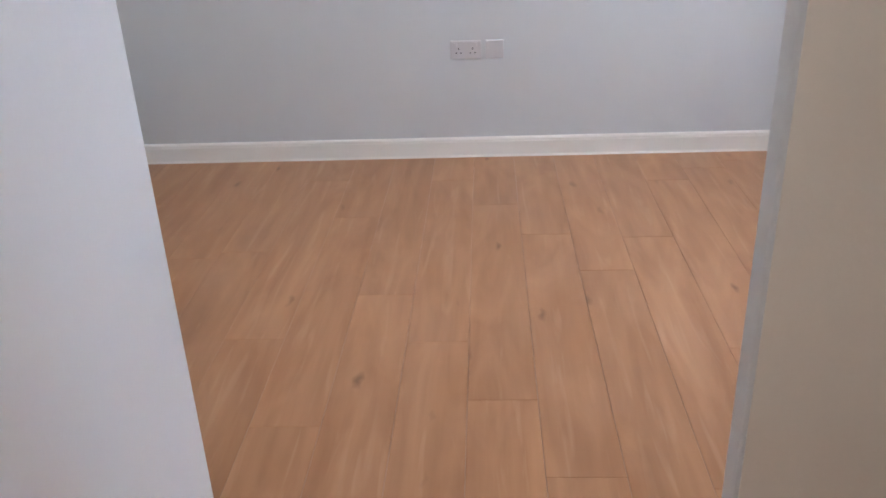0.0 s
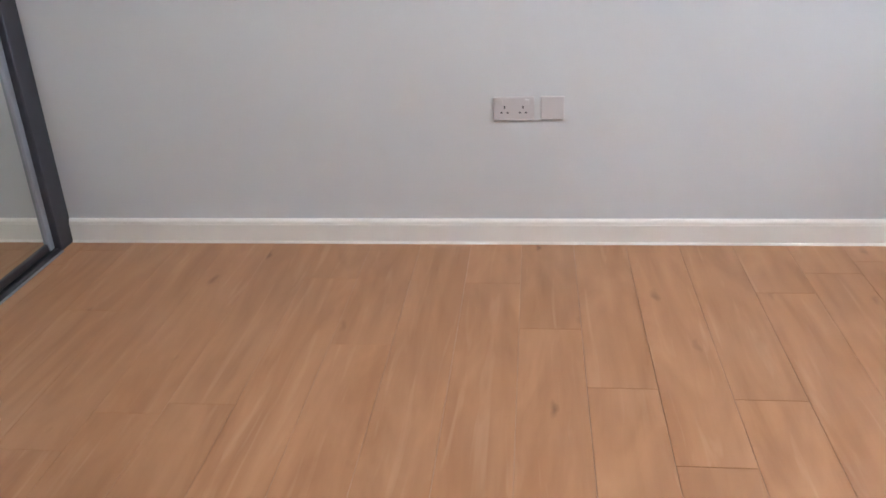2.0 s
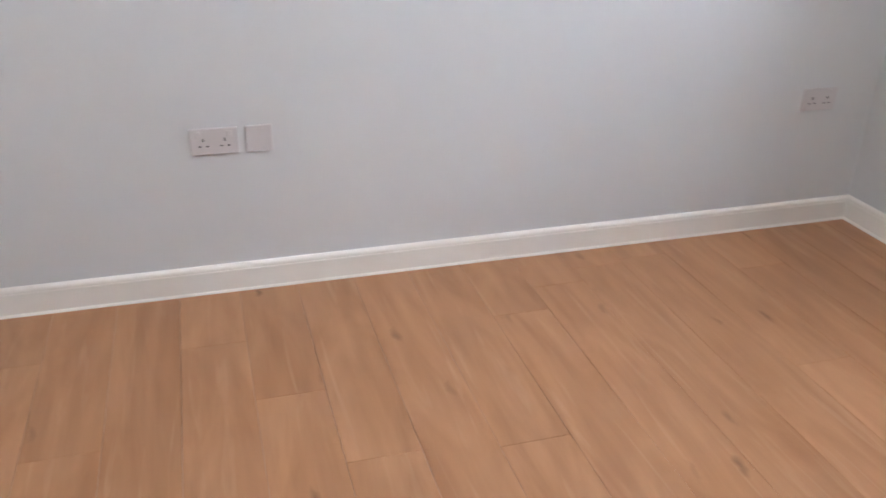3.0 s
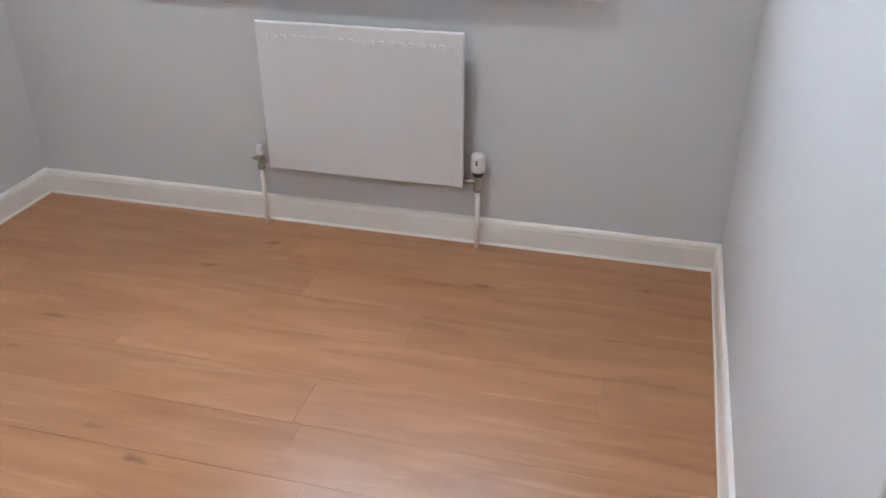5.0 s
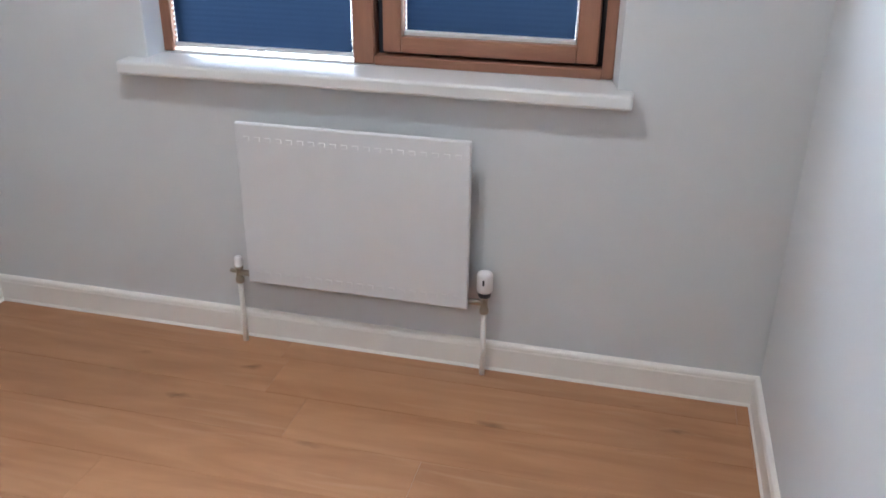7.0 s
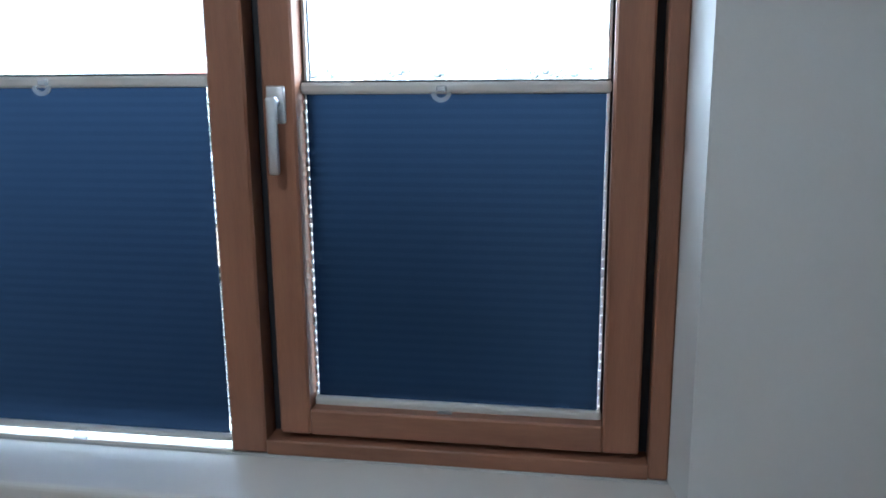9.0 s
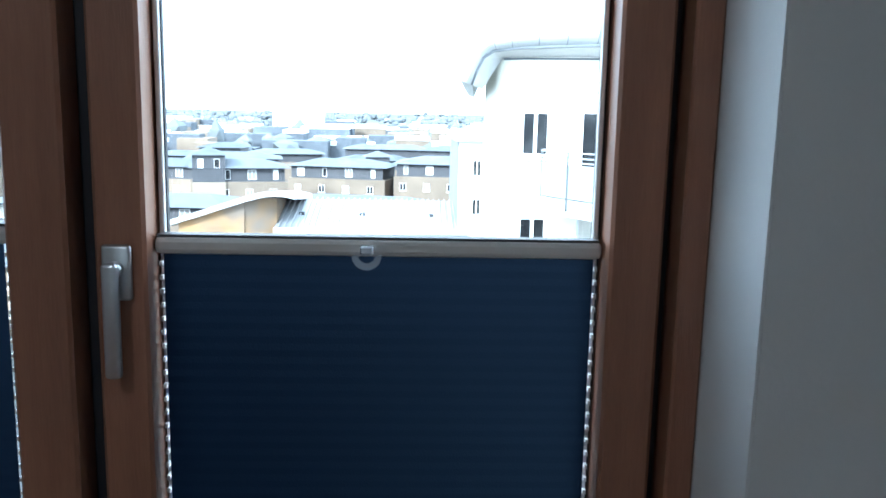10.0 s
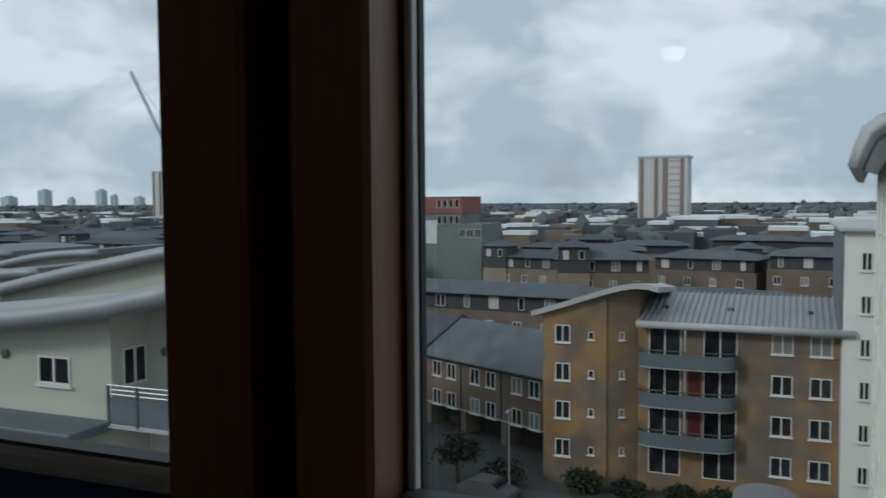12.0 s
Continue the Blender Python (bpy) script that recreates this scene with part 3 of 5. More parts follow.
# ---- radiator ----
RY0, RY1, RZ0, RZ1, RX = -1.770, -1.047, 0.240, 0.775, -0.076
rad = thing("radiator", (-0.05, (RY0 + RY1) / 2, RZ0), "white steel panel radiator on the wall under the window", "radiator")
bm = bmesh.new()
box(bm, RX, RX + 0.016, RY0, RY1, RZ0, RZ1, 0.006, 3)
part("front_panel", bm, M_RAD, rad, smooth=False)
pitch, nr = 0.0333, int((RY1 - RY0 - 0.06) / 0.0333)
for i in range(nr + 1):
    y = RY0 + 0.036 + i * (RY1 - RY0 - 0.072) / nr
    for z in (RZ0 + 0.035, RZ1 - 0.052):
        part("pressed_slot", boxed(RX - 0.0016, RX + 0.003, y - 0.010, y + 0.010, z - 0.004, z + 0.010, bev=0.0015), M_RAD, rad)
bm = bmesh.new()
zig = []
for i in range(60):
    y = RY0 + 0.03 + i * (RY1 - RY0 - 0.06) / 59
    zig.append((RX + 0.018 if (i // 2) % 2 else -0.030, y))
for a, b in zip(zig, zig[1:]):
    v = [bm.verts.new((a[0], a[1], RZ0 + 0.04)), bm.verts.new((b[0], b[1], RZ0 + 0.04)), bm.verts.new((b[0], b[1], RZ1 - 0.09)), bm.verts.new((a[0], a[1], RZ1 - 0.09))]
    bm.faces.new(v)
part("convector_fins", bm, M_FIN, rad, "steel convector fins, darkened for the gap's shade")
for y in (RY0 + 0.12, RY1 - 0.12):
    part("bracket", boxed(-0.060, 0.0, y - 0.015, y + 0.015, RZ0 + 0.03, RZ1 - 0.06), M_RAD, rad)


def radiator_valve(y, side, thermostatic):
    v = part("valve_body", lathe(bmesh.new(), [(0.0125, 0.222), (0.0145, 0.224), (0.0145, 0.238), (0.011, 0.242), (0.011, 0.268), (0.014, 0.270), (0.014, 0.282)], (-0.05, y, 0), 16), M_BRASS, rad, "tarnished chrome valve", True)
    part("valve_tail", tube(bmesh.new(), [(-0.05, y, 0.258), (-0.05, y + side * 0.024, 0.258), (-0.058, y + side * 0.052, 0.262)], 0.010, 12), M_BRASS, rad, smooth=True)
    if thermostatic:
        part("valve_collar", lathe(bmesh.new(), [(0.019, 0.282), (0.020, 0.292), (0.020, 0.298)], (-0.05, y, 0), 20), M_DARKPL, rad, "black collar", True)
        part("valve_head", lathe(bmesh.new(), [(0.021, 0.298), (0.0245, 0.304), (0.0245, 0.352), (0.022, 0.360), (0.012, 0.362)], (-0.05, y, 0), 24), M_PLASTIC, rad, "white thermostatic head", True)
        part("valve_mark", boxed(-0.0752, -0.0735, y - 0.003, y + 0.003, 0.328, 0.346), M_DARKPL, rad)
    else:
        part("valve_cap", lathe(bmesh.new(), [(0.013, 0.282), (0.014, 0.285), (0.0125, 0.312), (0.008, 0.316)], (-0.05, y, 0), 18), M_PLASTIC, rad, "white plastic cap", True)
        part("valve_spindle", tube(bmesh.new(), [(-0.05, y, 0.262), (-0.05, y - side * 0.030, 0.262)], 0.0075, 10), M_BRASS, rad, smooth=True)
    p = part("pipe", tube(bmesh.new(), [(-0.05, y, 0.001), (-0.05, y, 0.224)], 0.0085, 14), M_GLOSS, rad, "white painted pipe", True)


radiator_valve(-1.002, -1, False)
radiator_valve(-1.817, 1, True)


# ---- sockets on the long wall ----
def socket_plate(xc, zc, width, gangs, label):
    t = thing("wall_socket", (xc, 0.0, zc), label, "wall socket", "wall sockets")
    part("plate", boxed(xc - width / 2, xc + width / 2, -0.010, 0.0, zc - 0.043, zc + 0.043, bev=0.003, seg=2), M_SOCKET, t)
    for g in range(gangs):
        cx = xc + (g - (gangs - 1) / 2) * 0.066
        for dx, dz, w, h in ((0, 0.006, 0.005, 0.010), (-0.011, -0.014, 0.008, 0.005), (0.011, -0.014, 0.008, 0.005)):
            part("pin_slot", boxed(cx + dx - w / 2, cx + dx + w / 2, -0.0107, -0.0098, zc + dz - h / 2, zc + dz + h / 2), M_DARKPL, t)
        part("switch", boxed(cx - 0.008 + (0.014 if g else -0.014) * (gangs > 1), cx + 0.008 + (0.014 if g else -0.014) * (gangs > 1), -0.0135, -0.009, zc + 0.016, zc + 0.034, bev=0.0015), M_SOCKET, t, "white rocker switch")
    return t


socket_plate(-2.494, 0.532, 0.146, 2, "white plastic double wall socket on the grey wall")
blank = thing("wall_plate", (-2.356, 0.0, 0.532), "white square blank plate beside the double socket", "wall plate")
part("plate", boxed(-2.356 - 0.042, -2.356 + 0.042, -0.010, 0.0, 0.489, 0.575, bev=0.003, seg=2), M_SOCKET, blank)
part("screw_cap", lathe(bmesh.new(), [(0.004, -0.0098), (0.004, -0.0112)], (-2.356 - 0.03, 0, 0.532), 10, "y"), M_SOCKET, blank)
socket_plate(-0.256, 0.520, 0.146, 2, "white plastic double wall socket near the room corner")

# ---- mirrored wardrobe ----
ward = thing("wardrobe", (WARD_X - 0.3, ROOM_D / 2, 0.0), "built-in wardrobe with mirrored sliding doors in dark grey frames", "wardrobe")
part("end_post", boxed(WARD_X - 0.085, WARD_X, -0.105, -0.001, 0.0, CEIL - 0.001, bev=0.003), M_TRACK, ward, "dark grey upright post")
part("end_post", boxed(WARD_X - 0.085, WARD_X, ROOM_D + 0.001, ROOM_D + 0.105, 0.0, CEIL - 0.001, bev=0.003), M_TRACK, ward, "dark grey upright post")
bm = bmesh.new()
prism(bm, [(WARD_X, 0.0), (WARD_X, 0.008), (WARD_X - 0.012, 0.014), (WARD_X - 0.024, 0.014), (WARD_X - 0.026, 0.006), (WARD_X - 0.046, 0.006), (WARD_X - 0.048, 0.014), (WARD_X - 0.056, 0.014), (WARD_X - 0.058, 0.006), (WARD_X - 0.082, 0.006), (WARD_X - 0.084, 0.014), (WARD_X - 0.090, 0.014), (WARD_X - 0.090, 0.0)], "y", ROOM_D + 0.106, -0.106)
part("floor_track", bm, M_TRACK, ward, "dark grey aluminium floor track")
part("track_lip", boxed(WARD_X + 0.0005, WARD_X + 0.010, ROOM_D + 0.106, -0.106, 0.0, 0.007, bev=0.002), M_STILE, ward)
part("head_track", boxed(WARD_X - 0.090, WARD_X, ROOM_D + 0.106, -0.106, CEIL - 0.06, CEIL - 0.001), M_TRACK, ward)
for y0, y1, x in ((-1.40, -0.108, WARD_X - 0.036), (ROOM_D + 0.108, -1.36, WARD_X - 0.070)):
    d = part("door", boxed(x - 0.004, x, y0 + 0.03, y1 - 0.03, 0.04, CEIL - 0.09), M_MIRROR, ward, "mirrored sliding door")
    for a0, a1 in ((y0, y0 + 0.034), (y1 - 0.034, y1)):
        part("stile", boxed(x - 0.012, x + 0.012, a0, a1, 0.016, CEIL - 0.066, bev=0.003), M_STILE, d, "grey aluminium door edge")
    part("rail", boxed(x - 0.010, x + 0.008, y0 + 0.034, y1 - 0.034, 0.016, 0.048, bev=0.003), M_TRACK, d)
    part("rail", boxed(x - 0.010, x + 0.008, y0 + 0.034, y1 - 0.034, CEIL - 0.10, CEIL - 0.066, bev=0.003), M_TRACK, d)

# ---- outdoors ----
GROUND = -18.6
single("wall_lower_storeys", boxed(-5.07, 0.30, -5.52, 0.12, GROUND, -0.062), M_RENDER, "plain rendered storeys under the flat", "wall", kind="structure")
EYE = Vector((-0.332, -1.742, 1.779))
bm = bmesh.new()
vs = [bm.verts.new((x, y, GROUND)) for x, y in ((-2500, -2500), (2500, -2500), (2500, 2500), (-2500, 2500))]
bm.faces.new(vs)
single("ground", bm, M_GROUND, "dark town ground reaching to the horizon", "ground", kind="structure")
single("road", boxed(40, 53.5, -60, 90, GROUND, GROUND + 0.03), M_ROAD, "grey asphalt street in front of the houses", "road", kind="structure")
single("pavement", boxed(53.5, 56.5, -60, 11, GROUND, GROUND + 0.15), M_PAVE, "pale paving along the street", "pavement", kind="structure")


def about_eye(k):
    return Matrix.Translation(EYE) @ Matrix.Scale(k, 4) @ Matrix.Translation(-EYE)


WIN_MESH = {}


def add_window(parent, x, y, z, w, h, rz=0.0, leaves=2, pane=None, sill=True, k=None):
    """A white-framed window set on a wall that faces -x, turned by rz degrees."""
    p = Vector((x, y, z))
    if k:
        p, w, h = about_eye(k) @ p, w * k, h * k
    key = (round(w, 2), round(h, 2), leaves, sill)
    if key not in WIN_MESH:
        bm = bmesh.new()
        b = min(0.07, w * 0.13)
        box(bm, -0.05, 0.04, -w / 2, -w / 2 + b, -h / 2, h / 2)
        box(bm, -0.05, 0.04, w / 2 - b, w / 2, -h / 2, h / 2)
        box(bm, -0.045, 0.04, -w / 2 + b, w / 2 - b, -h / 2, -h / 2 + b)
        box(bm, -0.045, 0.04, -w / 2 + b, w / 2 - b, h / 2 - b, h / 2)
        for i in range(1, leaves):
            c = -w / 2 + w * i / leaves
            box(bm, -0.055, 0.04, c - b * 0.6, c + b * 0.6, -h / 2, h / 2)
        if sill:
            box(bm, -0.14, 0.03, -w / 2 - 0.08, w / 2 + 0.08, -h / 2 - 0.09, -h / 2 - 0.005)
        WIN_MESH[key] = mesh_of("window", bm, M_WINFRAME), mesh_of("pane", boxed(-0.012, 0.03, -w / 2 + b * 0.5, w / 2 - b * 0.5, -h / 2 + b * 0.5, h / 2 - b * 0.5), M_WINPANE)
    fm, pm = WIN_MESH[key]
    o = new("window", fm)
    o.parent, o.location, o.rotation_euler = parent, p - BASE[parent], (0, 0, radians(rz))
    if pane:
        pm = pm.copy()
        pm.materials[0] = pane
    g = new("pane", pm)
    g.parent = o
    return o


def kpart(name, bm, material, parent, k, label="", smooth=False):
    bmesh.ops.transform(bm, matrix=about_eye(k), verts=bm.verts)
    return part(name, bm, material, parent, label, smooth)


# brick block with the swept white roof
def lean_back(bm):
    """Lets a roof and the wall heads under it fall away from the street."""
    for v in bm.verts:
        if v.co.z > -8:
            v.co.z -= (v.co.x - 56.7) * 0.10
    return bm


brick = thing("apartment_building", (62, 4, GROUND), "four-storey buff brick apartment block with swept pale roofs and curved balconies", "building")
bm = bmesh.new()
prism(bm, [(14.24, GROUND), (9.74, GROUND), (9.74, -4.80), (12.0, -5.52), (14.24, -6.25)], "x", 57.2, 68)
part("tower_wall", lean_back(bm), M_BRICK, brick)
bm = bmesh.new()
prism(bm, [(57.3, 9.73), (58.4, 7.7), (66, 7.7), (66, 9.73)], "z", GROUND, -4.62)
part("corner_wall", lean_back(bm), M_BRICK, brick)
part("main_wall", boxed(58.0, 69.0, -5.55, 7.69, GROUND, -6.95), M_BRICK, brick)
top = [(15.0, -6.30), (14.0, -5.98), (12.5, -5.50), (11.0, -4.98), (9.6, -4.52), (8.6, -4.24), (7.8, -4.10), (7.0, -4.12), (6.2, -4.30)]
part("swept_roof", lean_back(band(bmesh.new(), top, 0.38, "x", 56.7, 67)), M_FASCIA, brick, "pale swept roof with a thick rounded edge")
bm = bmesh.new()
prism(bm, [(57.35, -6.80), (64.0, -5.42), (69.5, -6.8)], "y", -5.7, 7.75)
part("metal_roof", bm, M_ZINC, brick, "standing-seam metal roof")
for i in range(33):
    y = -5.5 + i * 0.405
    bm = bmesh.new()
    prism(bm, [(57.40, -6.80), (57.40, -6.64), (63.95, -5.27), (63.95, -5.43)], "y", y - 0.04, y + 0.04)
    part("roof_seam", bm, M_ZINC, brick)
for y in (6.2, 1.8, -3.2):
    part("roof_vent", boxed(60.3, 60.7, y - 0.2, y + 0.2, -6.3, -5.98, bev=0.05), M_DARKCLAD, brick)
part("gutter", tube(bmesh.new(), [(57.2, -5.75, -6.93), (57.2, 7.72, -6.93)], 0.25, 12), M_FASCIA, brick, "thick pale gutter", True)
for i in range(4):
    z = -7.86 - 2.715 * i
    add_window(brick, 57.2, 12.83, z, 1.08, 1.25)
    add_window(brick, 57.2, 10.80, z - 0.05, 0.40, 0.55, leaves=1)
    add_window(brick, 57.82, 8.80, z - 0.05, 0.35, 0.55, rz=29, leaves=1)
    z = -7.93 - 2.70 * i
    add_window(brick, 58.0, -1.54, z, 1.3, 1.3, pane=None if i else M_VOILE)
    add_window(brick, 58.0, -3.85, z, 1.3, 1.3, pane=None if i else M_VOILE)
    add_window(brick, 58.0, 5.9, z - 0.25, 2.15, 2.15, leaves=2, sill=False)
    add_window(brick, 58.0, 2.3, z - 0.25, 2.15, 2.15, leaves=2, sill=False)
    if i in (1, 2):
        part("red_door", boxed(57.95, 58.0, 3.55, 4.35, z - 1.2, z + 0.7), M_REDD, brick, "dark red balcony door")
part("downpipe", tube(bmesh.new(), [(57.9, -5.0, GROUND), (57.9, -5.0, -7.1)], 0.07, 8), M_FASCIA, brick, smooth=True)


def curved_front(y0, y1, x_wall, depth, n=20):
    """Points of a bowed balcony front, from one side to the other."""
    out = []
    for i in range(n + 1):
        u = 2 * i / n - 1
        out.append((x_wall - depth * max(0.0, 1 - abs(u) ** 3.2) ** 0.55, y0 + (y1 - y0) * (0.5 + 0.5 * math.sin(u * math.pi / 2))))
    return out


def wall_along(bm, pts, z0, z1, t=0.05):
    for (xa, ya), (xb, yb) in zip(pts, pts[1:]):
        d = Vector((xb - xa, yb - ya, 0))
        if d.length < 1e-4:
            continue
        nrm = Vector((-d.y, d.x, 0)).normalized() * t
        c = [Vector((xa, ya, 0)), Vector((xb, yb, 0)), Vector((xb, yb, 0)) + nrm, Vector((xa, ya, 0)) + nrm]
        lo = [bm.verts.new(p + Vector((0, 0, z0))) for p in c]
        hi = [bm.verts.new(p + Vector((0, 0, z1))) for p in c]
        for k in range(4):
            bm.faces.new((lo[k], lo[(k + 1) % 4], hi[(k + 1) % 4], hi[k]))
        bm.faces.new(lo[::-1])
        bm.faces.new(hi)
    return bm


for i in range(3):
    z = -9.62 - 2.70 * i
    pts = curved_front(1.29, 7.56, 58.0, 1.5)
    balc = part("balcony", prism(bmesh.new(), pts, "z", z - 0.15, z), M_FASCIA, brick, "bowed balcony with grey panels")
    part("panel", wall_along(bmesh.new(), pts, z - 0.05, z + 0.86), M_BALC, balc)
    part("handrail", tube(bmesh.new(), [(x, y, z + 1.08) for x, y in pts], 0.035, 6), M_RAILD, balc, smooth=True)
    for j in (3, 6, 10, 14, 17):
        part("post", tube(bmesh.new(), [(*pts[j], z), (*pts[j], z + 1.08)], 0.03, 6), M_RAILD, balc)
    part("column", boxed(56.5, 56.62, 4.36, 4.48, z + 1.0, z + 2.55), M_RAILL, balc)

# white render wing at the end of the brick block
wing = thing("apartment_building", (60, -8, GROUND), "tall white rendered end wing with small windows", "building")
part("wall", boxed(57.3, 70, -12, -5.02, GROUND, -0.55), M_RENDERW, wing)
part("side_cladding", boxed(57.6, 70, -5.018, -4.96, -6.9, -0.56), M_ROOFG, wing, "grey metal side cladding")
part("roof", boxed(56.8, 71, -12.5, -4.7, -0.55, -0.25, bev=0.08), M_FASCIA, wing)
for i in range(6):
    add_window(wing, 57.3, -6.28, -2.36 - 2.69 * i, 0.62, 1.15, leaves=2)

# white rendered block with curved roof and balconies, close by
KW = 1.316
white = thing("apartment_building", tuple(about_eye(KW) @ Vector((22, -8, -13.71))), "cream-white rendered apartment block with curved grey eaves and bowed balconies", "building")


def follow_side(bm):
    """Leans a straight run to the slant of the block's side wall."""
    for v in bm.verts:
        v.co.y -= (v.co.x - 14.75) * 0.0733


corner = [(15.5 + 0.32 * (1 - math.cos(a)), -3.70 + 0.32 * math.sin(a)) for a in (0, 0.3, 0.6, 0.9, 1.2, 1.5)]
bm = bmesh.new()
prism(bm, [(15.5, -16)] + corner + [(34.5, -4.75), (34.5, -16)], "z", -13.71, 2.74)
kpart("wall", bm, M_RENDER, white, KW)
# edges of the roof along the front: outer top, inner lower lip, and where the soffit meets the wall
outer = [(-2.62, 2.24), (-2.70, 2.56), (-2.82, 2.88), (-3.06, 3.07), (-3.60, 3.20), (-4.4, 3.32), (-5.2, 3.41), (-6.1, 3.50), (-9, 3.62), (-16, 3.5)]
inner = [(-2.85, 2.17), (-2.95, 2.44), (-3.06, 2.66), (-3.24, 2.78), (-3.70, 2.84), (-4.4, 2.88), (-5.2, 2.92), (-6.1, 2.94), (-9, 2.97), (-16, 2.95)]
head = [(-3.10, 2.10), (-3.22, 2.30), (-3.36, 2.52), (-3.48, 2.69), (-3.85, 2.71), (-4.5, 2.72), (-5.3, 2.73), (-6.2, 2.735), (-9, 2.738), (-16, 2.738)]
bm = bmesh.new()
prism(bm, outer + inner[::-1], "x", 14.96, 34)
follow_side(bm)
kpart("roof", bm, M_ZINC, white, KW, "curved grey metal roof")


def rolled_edge(bm, front, back, swell=0.0, n=8):
    """A half-round metal band between two edges, from front to back stations."""
    rows = []
    for k in range(n + 1):
        s, bulge = k / n, (0.21 + swell) * math.sin(math.pi * k / n)
        rows.append([bm.verts.new((14.96 - bulge, a + (c - a) * s, b + (d - b) * s)) for (a, b), (c, d) in zip(front, back)])
    for r0, r1 in zip(rows, rows[1:]):
        for k in range(len(front) - 1):
            bm.faces.new((r0[k], r0[k + 1], r1[k + 1], r1[k]))
    for end in (0, len(front) - 1):
        bm.faces.new([r[end] for r in rows])
    return bm


kpart("fascia", rolled_edge(bmesh.new(), outer, inner), M_FASCIA, white, KW, "thick rounded metal fascia", True)
for f in (3.1, 3.75, 4.5, 5.2, 5.9, 6.5, 7.1, 7.4):
    k, u = int(f), f - int(f)
    seam_line = [[tuple(p + (q - p) * w for p, q in zip(e[k], e[k + 1])) for w in (u, u + 0.02)] for e in (outer, inner)]
    kpart("fascia_joint", rolled_edge(bmesh.new(), seam_line[0], seam_line[1], 0.006), M_ROOFG, white, KW)
kpart("fascia_lip", tube(bmesh.new(), [(14.93, y, z) for y, z in inner], 0.028, 8), M_ROOFG, white, KW, "dark drip edge", True)
bm = bmesh.new()
for lift in (0.0, 0.03):
    ra = [bm.verts.new((14.92, y, z + lift)) for y, z in inner]
    rb = [bm.verts.new((15.56, y, z + lift)) for y, z in head]
    for k in range(len(ra) - 1):
        bm.faces.new((ra[k], ra[k + 1], rb[k + 1], rb[k]))
kpart("soffit", bm, M_FASCIA, white, KW, "pale grey soffit under the eaves")
kpart("wall_head_trim", tube(bmesh.new(), [(15.49, y, z - 0.02) for y, z in head[3:]], 0.022, 6), M_ROOFG, white, KW)
kpart("strut", tube(bmesh.new(), [(14.86, -5.58, 2.92), (15.33, -6.66, 0.75)], 0.078, 12), M_RAILL, white, KW, "grey steel roof strut", True)
kpart("strut_foot", tube(bmesh.new(), [(14.86, -5.46, 2.93), (14.86, -5.72, 2.93)], 0.05, 8), M_RAILD, white, KW)
STOREY = 2.035
for i in range(6):
    z = 1.29 - STOREY * i
    add_window(white, 15.5, -4.135, z, 0.56, 0.87, k=KW)
    add_window(white, 15.5, -5.34, z - 0.24, 0.68, 1.38, leaves=1, sill=False, k=KW, pane=M_PALEPANE if i == 1 else None)
    # top door's pale pane is a reflection put into the colour
    add_window(white, 15.5, -5.98 if i == 0 else -5.83, z - 0.24, 0.56 if i == 0 else 0.30, 1.38, leaves=1, sill=False, k=KW, pane=None if i else M_PALEPANE)
    add_window(white, 15.5, -7.9, z - 0.24, 1.2, 1.38, sill=False, k=KW)
    for xs in (21.5, 27.5):
        t = (xs - 15.82) / (34.5 - 15.82)
        add_window(white, xs, -3.381 + t * -1.37, z, 0.9, 0.9, rz=-94.2, k=KW)
    bm = bmesh.new()
    if i == 0:
        prism(bm, [(-5.93, 0.18), (-5.93, 1.10), (-6.84, 1.83), (-6.84, 0.18)], "x", 15.38, 15.46)
    else:
        box(bm, 15.36, 15.46, -6.9, -6.02, 0.08 - STOREY * i, 1.63 - STOREY * i)
    kpart("red_panel", bm, M_RED, white, KW, "dark red wall panel")
    if i:
        kpart("red_panel_joint", boxed(15.345, 15.36, -6.47, -6.45, 0.08 - STOREY * i, 1.63 - STOREY * i), M_RAILL, white, KW)
        kpart("column", boxed(15.33, 15.45, -6.0, -5.92, 0.08 - STOREY * i, 1.9 - STOREY * i), M_FASCIA, white, KW)
for y in (-6.56, -7.3):
    kpart("wall_vent", boxed(15.42, 15.5, y - 0.11, y + 0.11, 1.83, 2.05, bev=0.01), M_DARKCLAD, white, KW, "dark square wall vent")
    for k in range(4):
        kpart("vent_slat", boxed(15.405, 15.425, y - 0.09, y + 0.09, 1.855 + 0.05 * k, 1.875 + 0.05 * k), M_RAILD, white, KW)
PLAN = [(15.5, -4.62), (15.2, -4.36), (14.95, -4.20), (14.72, -4.18), (14.45, -4.28), (14.05, -4.52), (13.60, -4.82), (13.32, -5.03), (13.14, -5.18), (13.04, -5.34), (12.84, -5.75), (12.66, -6.5), (12.75, -7.4), (13.15, -8.2), (13.9, -8.9), (15.5, -9.3)]
